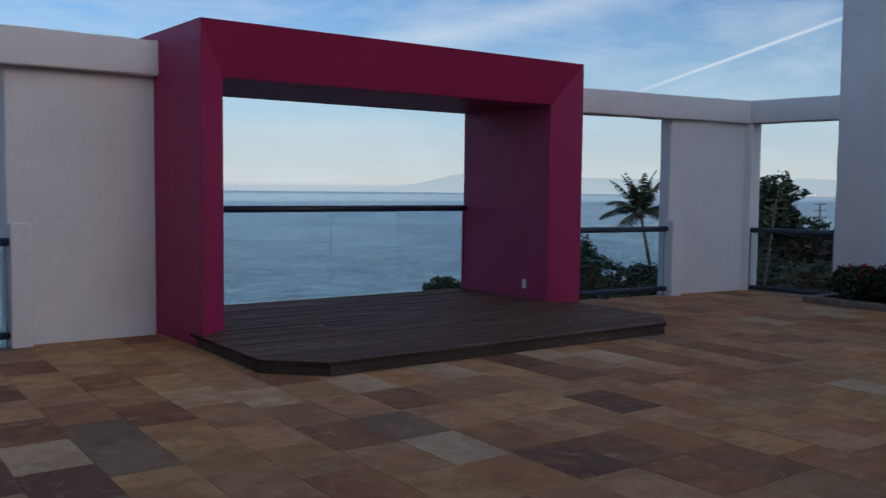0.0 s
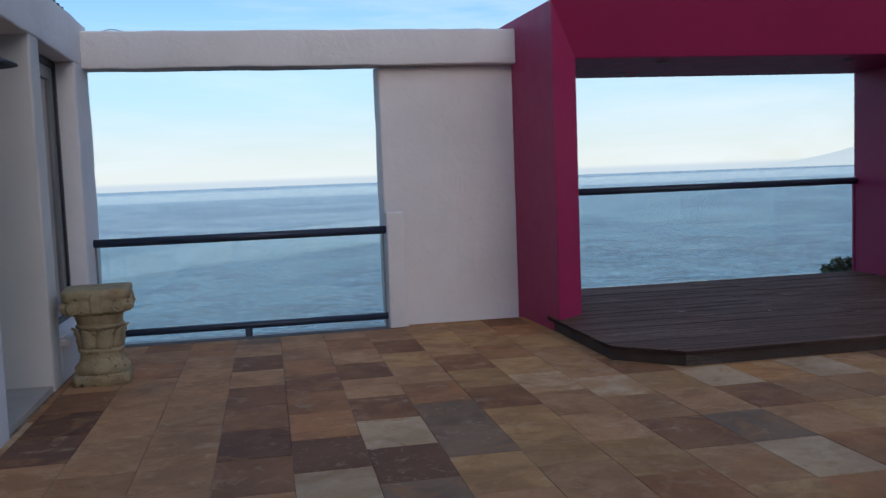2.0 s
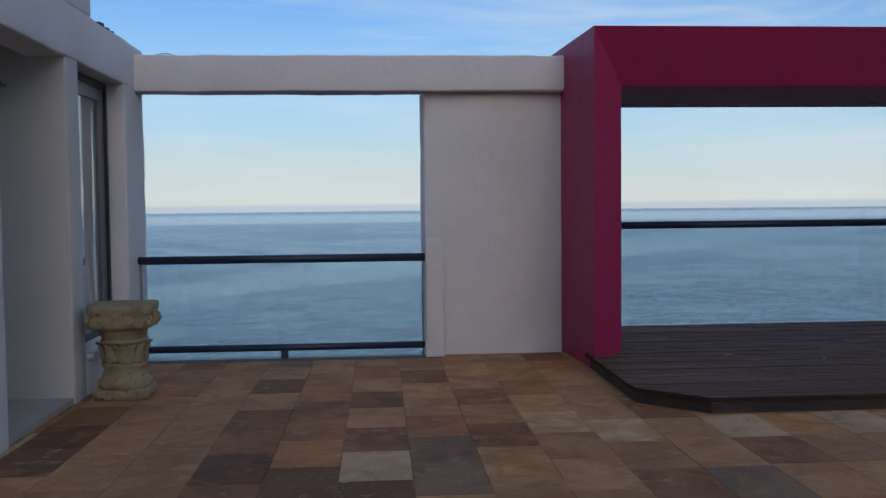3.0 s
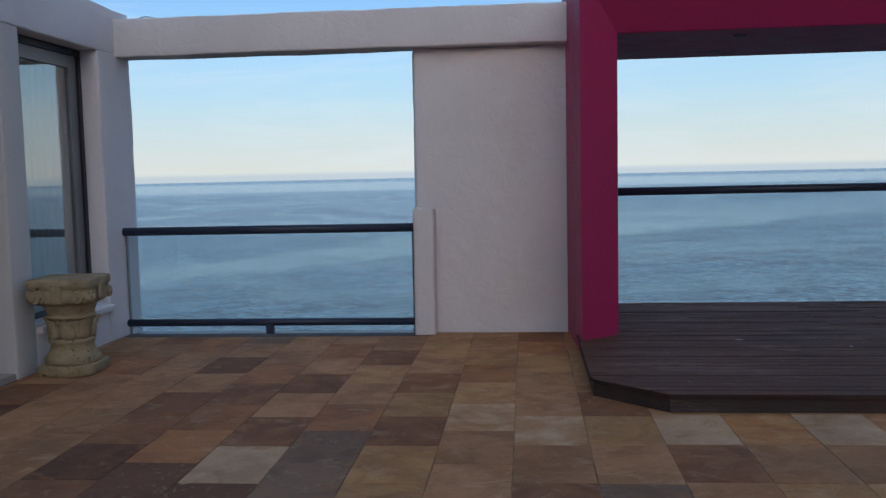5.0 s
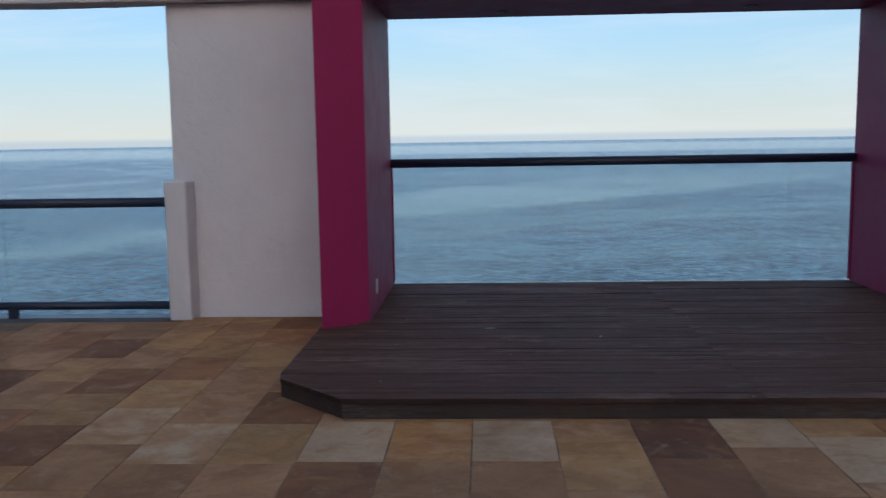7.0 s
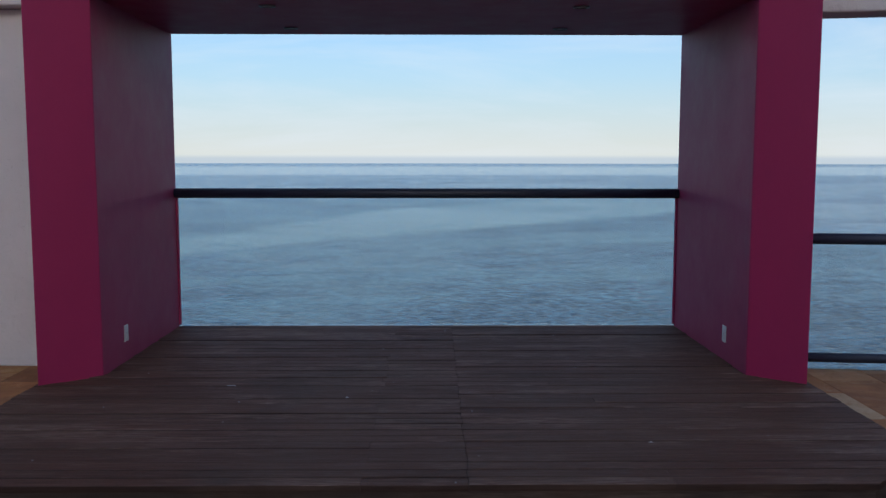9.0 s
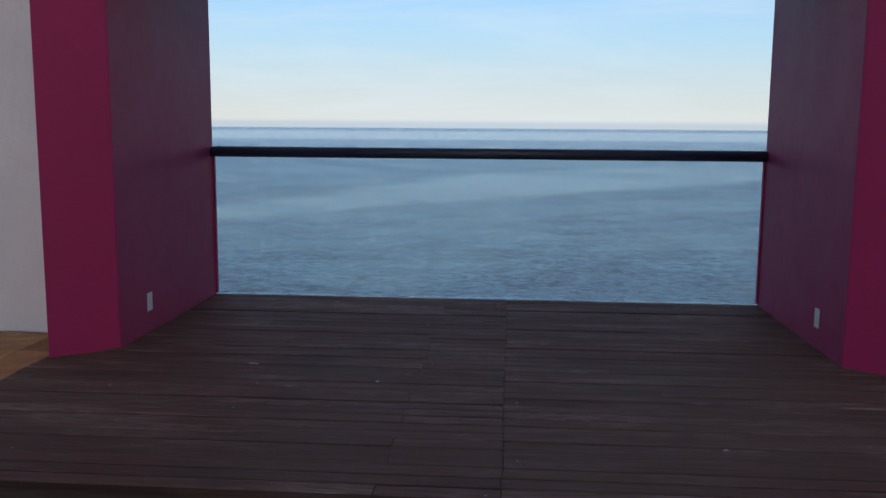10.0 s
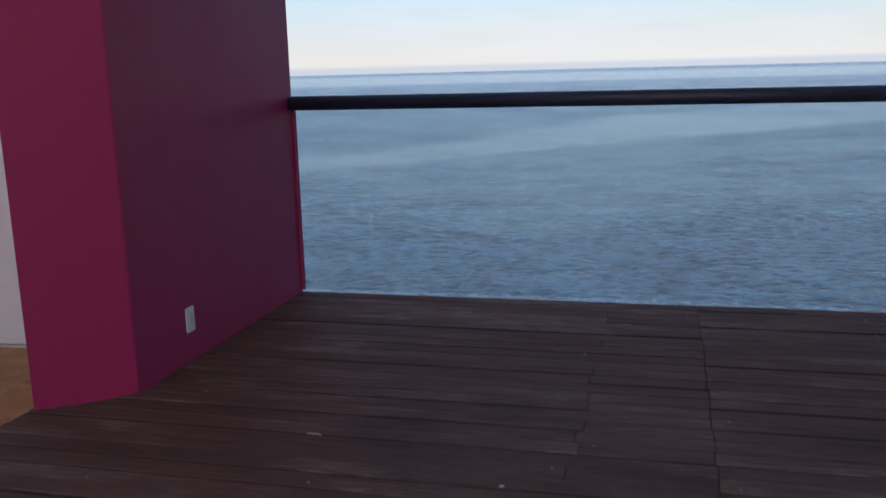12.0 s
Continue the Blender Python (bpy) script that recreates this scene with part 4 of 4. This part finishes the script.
# ---- trees ----
def palm(x, y, base, crown, lean, seed):
    rng = np.random.default_rng(seed)
    t = thing("coconut_palm", (x, y, base), "tall coconut palm with a slender trunk above the shrubs", "palm tree", "", -48)
    h = crown - base
    pts = [(lean * (k / 20) ** 1.6, 0, h * k / 20) for k in range(21)]
    part("trunk", tube(pts, lambda f: 0.24 - 0.11 * f + 0.010 * math.sin(f * 120), 10), PALM_BARK, t, "", True)
    top = np.array(pts[-1])
    out = []
    rach = bmesh.new()
    for k in range(21):
        az = 2 * math.pi * k * 0.381966 + rng.uniform(-0.2, 0.2)
        upright = k < 10
        lift = (1.55 - 0.5 * k / 9 if upright else 0.95 - 0.95 * (k - 10) / 10) + rng.uniform(-0.1, 0.1)
        length = rng.uniform(3.2, 4.0) if upright else rng.uniform(3.3, 3.9)
        p, e, prev_pts = top.copy(), lift, []
        steps = 22
        for s in range(steps + 1):
            f = s / steps
            d = np.array([math.cos(az) * math.cos(e), math.sin(az) * math.cos(e), math.sin(e)])
            prev_pts.append(tuple(p))
            side = np.array([-math.sin(az), math.cos(az), 0.0])
            up_ = np.cross(d, side)
            ln = (0.8 if upright else 0.85) * math.sin(math.pi * min(0.97, 0.12 + 0.86 * f)) + 0.12
            for sgn in (-1, 1):
                for _ in range(2):
                    q = p + d * rng.uniform(0, length / steps)
                    tip = q + (side * sgn * 0.80 + d * 0.55 - up_ * 0.0 + np.array([0, 0, -0.42 - 0.3 * rng.random()])) * ln * rng.uniform(0.8, 1.1)
                    wv = d * 0.06
                    out.append([q - wv, q + wv, tip + wv * 0.3, tip - wv * 0.3])
            p = p + d * length / steps
            e -= 0.014 + 0.030 * f if upright else 0.030 + 0.05 * f
        tube(prev_pts[::3], lambda f: 0.03 * (1 - 0.8 * f), 5, rach)
    quads("crown", np.array(out), PALM_LEAF, t)
    part("fronds", rach, PALM_LEAF, t)
    nuts = bmesh.new()
    for k in range(7):
        a = k * 0.9
        m = Matrix.Translation((top[0] + 0.28 * math.cos(a), 0.28 * math.sin(a), top[2] - 0.32))
        bmesh.ops.create_icosphere(nuts, subdivisions=2, radius=0.14, matrix=m)
    part("coconuts", nuts, PALM_BARK, t)


palm(57.9, 43.3, -17.0, -0.42, -2.27, 3)


def tree(name, x, y, base, blobs, leaf_size, per, seed, label, cat, group="", mat=None):
    """Trunk, limbs to each clump, and a crown of leaves thick near the clumps' skins with gaps between."""
    rng = np.random.default_rng(seed)
    t = thing(name, (x, y, base), label, cat, group)
    wood_bm = bmesh.new()
    top = max(b[2] for b in blobs)
    fork = Vector((0, 0, top * 0.45))
    tube([(0, 0, -0.3), (0.08, 0.03, fork.z * 0.5), tuple(fork)], lambda f: 0.20 - 0.07 * f, 8, wood_bm)
    cloud = []
    for bxx, byy, bz, br in blobs:
        c = Vector((bxx, byy, bz))
        tube([tuple(fork), tuple(fork.lerp(c, 0.5) + Vector((0, 0, 0.15 * br))), tuple(c)], lambda f: 0.10 - 0.075 * f, 6, wood_bm)
        n = int(per * br * br)
        p = rng.normal(size=(n, 3))
        p /= np.linalg.norm(p, axis=1)[:, None]
        rr = rng.uniform(0.35, 1.0, (n, 1)) ** 0.5
        lump = 1 + 0.28 * np.sin(p[:, :1] * 4.2 + bxx) * np.cos(p[:, 1:2] * 5.1 + byy) + 0.2 * np.sin(p[:, 2:3] * 6 + bz)
        keep = rng.random(n) < 0.35 + 0.65 * (np.sin(p[:, 0] * 7 + bz) * np.sin(p[:, 1] * 6) * np.sin(p[:, 2] * 8 + 1) > -0.12)
        p = p * rr * lump * br * np.array([1, 1, 0.8]) + np.array([bxx, byy, bz])
        cloud.append(p[keep])
    part("trunk", wood_bm, BARK, t, "", True)
    quads("crown", leaves(rng, np.concatenate(cloud), leaf_size), mat or LEAF, t)
    return t


def blobs(n, wx, wy, z0, z1, r0, r1, seed):
    g = np.random.default_rng(seed)
    return [(g.uniform(-wx, wx), g.uniform(-wy, wy), g.uniform(z0, z1), g.uniform(r0, r1)) for _ in range(n)]


tree("leafy_tree", 28.9, 15.9, -6.5, [(0.0, 0.0, 6.9, 1.3), (0.2, 0.2, 5.6, 1.5), (-0.1, 0.1, 4.4, 1.6), (0.3, -0.4, 3.6, 1.6)], 0.14, 1100, 33, "tall dark leafy tree behind the side railing", "tree", "trees beside the tower")
SHRUBBY = "dense dark green hillside tree below the terrace"
tree("hillside_tree", 28.7, 23.8, -9.5, [(-0.35, 0.0, 8.15, 0.8), (0.1, -0.3, 7.5, 0.9), (-0.3, 0.3, 7.0, 1.2), (0.2, -0.2, 6.2, 1.4), *blobs(5, 1.0, 1.0, 4.0, 6.4, 1.0, 1.4, 2)], 0.10, 1300, 21, SHRUBBY, "tree", "trees on the hillside")
tree("hillside_tree", 30.6, 22.4, -9.5, blobs(9, 1.4, 1.4, 4.6, 7.0, 0.6, 1.1, 5), 0.10, 1300, 22, SHRUBBY, "tree", "trees on the hillside")
tree("hillside_tree", 32.2, 20.6, -9.0, blobs(9, 1.3, 1.3, 4.2, 6.7, 0.7, 1.2, 6), 0.10, 1300, 23, SHRUBBY, "tree", "trees on the hillside")
tree("hillside_tree", 27.0, 19.0, -9.0, blobs(8, 2.2, 1.6, 3.6, 5.4, 1.0, 1.5, 7), 0.14, 800, 24, SHRUBBY, "tree", "trees on the hillside")
tree("hillside_tree", 30.2, 17.0, -8.4, blobs(8, 1.8, 1.6, 3.8, 5.6, 1.0, 1.5, 12), 0.14, 800, 27, SHRUBBY, "tree", "trees on the hillside")
BIG = "tall dark leafy tree behind the side railing"
tree("leafy_tree", 30.2, 14.4, -6.5, [(0.0, 0.4, 7.6, 1.1), (0.25, -0.3, 8.0, 0.9), (-0.3, 0.5, 6.6, 1.4), (0.4, -0.6, 6.4, 1.4), *blobs(6, 1.2, 1.2, 4.0, 6.2, 1.0, 1.6, 9)], 0.14, 1100, 25, BIG, "tree", "trees beside the tower")
tree("leafy_tree", 31.6, 12.4, -6.5, blobs(9, 1.3, 1.6, 3.6, 5.8, 1.1, 1.6, 10), 0.14, 1000, 26, "broad dark leafy tree behind the side railing", "tree", "trees beside the tower")
tree("leafy_tree", 27.5, 11.6, -6.5, blobs(9, 1.6, 2.2, 2.6, 4.6, 1.1, 1.6, 14), 0.14, 1000, 28, "broad dark leafy tree behind the side railing", "tree", "trees beside the tower")
tree("leafy_tree", 32.0, 8.8, -6.5, blobs(9, 1.6, 2.2, 2.6, 5.0, 1.1, 1.6, 15), 0.14, 1000, 29, "broad dark leafy tree behind the side railing", "tree", "trees beside the tower")
tree("shore_tree", 32.2, 40.4, -16.5, [(0, 0, 11.5, 0.85), (-0.65, 0.5, 11.1, 0.75), (0.65, -0.5, 11.2, 0.75), (0.1, 0.2, 10.6, 1.0)], 0.14, 1500, 31, "small bushy tree top rising below the deck", "tree")


def utility_pole(x, y, base, top, lean, arms, label, wide, drop, thick):
    t = thing("utility_pole", (x, y, base), label, "utility pole", "poles along the shore road", -48)
    h = top - base
    part("pole", rod((0, 0, 0), (lean, 0, h), thick * 1.4, thick, 10), POLE, t)
    for k in range(arms):
        z = h - 0.15 * drop - drop * k
        x0 = lean * z / h
        arm = part("crossarm", bx(x0 - wide, x0 + wide, -0.6 * thick, 0.6 * thick, z - 0.5 * thick, z + 0.5 * thick, 0.004), POLE, t)
        for s in (-0.92, -0.45, 0.45, 0.92):
            part("insulator", rod((x0 + s * wide, 0, z + 0.5 * thick), (x0 + s * wide, 0, z + 0.18 * drop + 0.5 * thick), 0.55 * thick, 0.35 * thick, 8), POLE, arm)


utility_pole(22.15, 9.6, -7.5, 1.30, 0.85, 2, "grey leaning utility pole with two crossarms before dark trees", 0.33, 0.28, 0.032)
utility_pole(72.5, 38.0, -15.0, 0.54, 0.0, 3, "grey utility pole with three crossarms by the shore", 0.56, 0.6, 0.07)


# ---- deck planks ----
PLANK_Y0, rows_n = -1.985, 37
PITCH = (1.762 - PLANK_Y0) / rows_n
prng = random.Random(17)


def plank(x0a, x0b, x1a, x1b, y0, y1):
    """One board; its ends may be cut on the slant. a: at y0, b: at y1."""
    bm = bmesh.new()
    lift = prng.uniform(-0.003, 0.003)
    z0, z1 = DECK_Z - 0.030, DECK_Z + lift
    e = 0.0035
    cup = prng.uniform(-0.0008, 0.0008)
    cx, cy = (x0a + x1a) / 2, (y0 + y1) / 2
    ring_lo = [(x0a, y0), (x1a, y0), (x1b, y1), (x0b, y1)]
    ring_hi = [(x0a + 0.001, y0 + e), (x1a - 0.001, y0 + e), (x1b - 0.001, y1 - e), (x0b + 0.001, y1 - e)]
    lo = [bm.verts.new((x - cx, y - cy, z0)) for x, y in ring_lo]
    md = [bm.verts.new((x - cx, y - cy, z1 - e)) for x, y in ring_lo]
    hi = [bm.verts.new((x - cx, y - cy, z1 + cup * (1 if i < 2 else -1))) for i, (x, y) in enumerate(ring_hi)]
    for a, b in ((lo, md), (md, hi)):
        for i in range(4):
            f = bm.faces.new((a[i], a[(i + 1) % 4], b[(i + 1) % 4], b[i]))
            # upright sides take the colour darkened for gap shade, long bevels the worn edge
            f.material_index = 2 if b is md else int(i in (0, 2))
    bm.faces.new(hi), bm.faces.new(lo[::-1])
    ob = part("plank", bm, DECK_WOOD, deck)
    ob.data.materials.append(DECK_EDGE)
    ob.data.materials.append(DECK_SIDE_SHADE)
    ob.location = (cx - doff.x, cy - doff.y, 0)
    ob.rotation_euler = (0, 0, prng.uniform(-0.0006, 0.0006))


for k in range(rows_n):
    gap = prng.choice((0.003, 0.005, 0.006, 0.009, 0.013))
    y0 = PLANK_Y0 + k * PITCH
    y1 = y0 + PITCH - gap
    wide = y0 > -0.001
    (la, ra), (lb, rb) = span(y0), span(y1)
    if not wide and y1 > 0.0:
        la, ra, lb, rb = DL, DR, DL, DR
    cuts = [2.788 + prng.uniform(-0.006, 0.006)]
    if prng.random() < 0.55:
        cuts.insert(0, 2.318 + prng.uniform(-0.015, 0.015))
    elif prng.random() < 0.2:
        cuts.insert(0, 1.25 + prng.uniform(-0.3, 0.3))
    if prng.random() < 0.18:
        cuts.append(3.55 + prng.uniform(-0.35, 0.35))
    ends = [None, *cuts, None]
    for a, b in zip(ends, ends[1:]):
        plank(la if a is None else a + 0.0008, lb if a is None else a + 0.0008, ra if b is None else b - 0.0008, rb if b is None else b - 0.0008, y0, y1)

# screws sunk in the boards along the joists
screw_bm = bmesh.new()
for k in range(rows_n):
    for x in (0.75, 1.5, 2.26, 2.38, 2.73, 2.85, 3.6, 4.35):
        if prng.random() < 0.06:
            y = PLANK_Y0 + (k + prng.choice((0.25, 0.7))) * PITCH
            rod((x - doff.x, y - doff.y, DECK_Z - 0.004), (x - doff.x, y - doff.y, DECK_Z + 0.0022), 0.0045, seg=6, bm=screw_bm)
tagged(part("screws", screw_bm, ALU_GREY, deck), kind="stuff")


# ---- bits of peeled paint lying about ----
for i, (x, y, z, l, rz) in enumerate(((1.375, -0.283, DECK_Z, 0.06, -4), (2.121, -0.564, DECK_Z, 0.016, 40), (3.72, -1.42, DECK_Z, 0.02, 15), (5.05, -0.31, 0.0, 0.025, 30))):
    t = thing("paint_chip", (x, y, z + 0.0005), "small pale curled chip of paint lying loose", "debris", "paint chips on the terrace", rz)
    bm = bmesh.new()
    pts = [(l * (k / 8 - 0.5), 0.006 * math.sin(k * 1.3 + i), 0.003 + 0.004 * math.sin(math.pi * k / 8)) for k in range(9)]
    part("flake", tube(pts, lambda f: 0.0010 + 0.0013 * math.sin(math.pi * f), 6, bm), CABLE, t, "", True)


# ---- floor tiles: columns of one width, lengths mixed ----
TX0, TW = -0.35, 0.406
LONG = 0.586
LETTER = {"t": "tan", "g": "gold", "r": "rust", "b": "brown", "d": "dark", "y": "grey", "l": "light", "m": "mottled", "s": "spotted", "v": "veined"}
# column: one joint across it, the stones from there towards the house, and those from there towards the sea
COLUMNS = {
    -9: (-1.82, "ddttbt", "btrt"), -8: (-2.10, "ttttrt", "ttrtb"), -7: (-1.30, "tttttbt", "ttrt"), -6: (-2.65, "dbtbtt", "bbtbt"),
    -5: (-2.97, "mltrtb", "rrbrtt"), -4: (-2.09, "blmydtb", "tbtrt"), -3: (-2.37, "yygtrtb", "rtgbt"), -2: (-2.07, "bggtrty", "grtgt"),
    -1: (-2.36, "ttgrtbt", "vgrgt"), 0: (-2.04, "vtbtgrt", "ttgrb"), 1: (-2.04, "gtylrtb", "btgtr"), 2: (-2.01, "lbtrdtg", "tgrtt"),
    3: (-2.01, "stgtbrt", "trtgt"), 4: (-2.00, "ltgtrbt", "trtgt"), 5: (-2.33, "gtmtsrt", "ttgrt"), 6: (-2.55, "btrgtyt", "dtgtr"),
    7: (-2.40, "tbtgrtl", "ltgrt"), 8: (-2.25, "ltrtgtb", "gtrtt"), 9: (-2.62, "brtgtlt", "rtgtt"),
}
KINDS = ["tan"] * 9 + ["gold"] * 4 + ["rust"] * 7 + ["brown"] * 3 + ["light"] * 2 + ["grey"]
trng = random.Random(29)
tile_mesh = {}


def tile_block(bm, x0, x1, y0, y1, z):
    """A tile with chipped, slightly wandering edges."""
    e, j = 0.0022, 0.0016
    rim = []
    for (ax, ay), (bx2, by2) in zip(((x0, y0), (x1, y0), (x1, y1), (x0, y1)), ((x1, y0), (x1, y1), (x0, y1), (x0, y0))):
        for f in (0.0, 0.37, 0.7):
            rim.append((ax + (bx2 - ax) * f + trng.uniform(-j, j), ay + (by2 - ay) * f + trng.uniform(-j, j)))
    cx, cy, n = (x0 + x1) / 2, (y0 + y1) / 2, len(rim)
    lo = [bm.verts.new((x, y, FLOOR_Z - 0.006)) for x, y in rim]
    hi = [bm.verts.new((x + math.copysign(e, cx - x) * 0.7, y + math.copysign(e, cy - y) * 0.7, z)) for x, y in rim]
    for i in range(n):
        bm.faces.new((lo[i], lo[(i + 1) % n], hi[(i + 1) % n], hi[i]))
    bm.faces.new(hi)


def shared_tile(length, stone_kind):
    key = (round(length, 3), stone_kind, trng.randrange(3))
    if key not in tile_mesh:
        bm = bmesh.new()
        tile_block(bm, -TW / 2 + 0.0015, TW / 2 - 0.0015, -length / 2 + 0.0015, length / 2 - 0.0015, 0.0)
        me = bpy.data.meshes.new("tile")
        bm.to_mesh(me)
        bm.free()
        me.materials.append(TILE[stone_kind])
        tile_mesh[key] = me
    return tile_mesh[key]


far_bm = {k: bmesh.new() for k in TILE_FAR}
placed = 0
for i in range(-10, 24):
    x0 = TX0 + i * TW
    cx = x0 + TW / 2
    if x0 < -4.05 - TW or x0 > 9.1:
        continue
    joint, near, seaward_row = COLUMNS.get(i, (-2.6 + trng.uniform(-0.3, 0.3), "", ""))
    ahead, behind = math.ceil((FRONT - joint) / LONG), math.ceil((joint + 12.0) / LONG)
    for k in range(-behind, ahead):
        y0, y1 = joint + k * LONG, joint + (k + 1) * LONG
        row, place = (seaward_row, k) if k >= 0 else (near, -1 - k)
        kind = LETTER[row[place]] if place < len(row) else trng.choice(KINDS)
        y1 = min(y1, tile_front(cx) - 0.012)
        if y1 - y0 < 0.03:
            continue
        xa, xb = max(x0, -4.055), min(x0 + TW, 9.09)
        whole = xb - xa > TW - 0.01
        if whole and y0 > -5.3 and x0 < 4.3 and placed < 300:
            if 0.5 < cx < 4.6 and y0 > -1.5:
                continue
            ob = new("tile", shared_tile(y1 - y0, kind))
            ob.parent = floor
            ob.location = (cx, (y0 + y1) / 2, trng.uniform(-0.0015, 0.0012))
            ob.rotation_euler = (trng.uniform(-0.002, 0.002), trng.uniform(-0.002, 0.002), trng.uniform(-0.003, 0.003))
            placed += 1
        else:
            k = kind if kind in far_bm else trng.choice(("tan", "rust"))
            tile_block(far_bm[k], xa + 0.0015, xb - 0.0015, y0 + 0.0015, y1 - 0.0015, trng.uniform(-0.0015, 0.0012))
for k, bm in far_bm.items():
    tagged(part("tiles_beyond", bm, TILE_FAR[k], floor), kind="stuff")
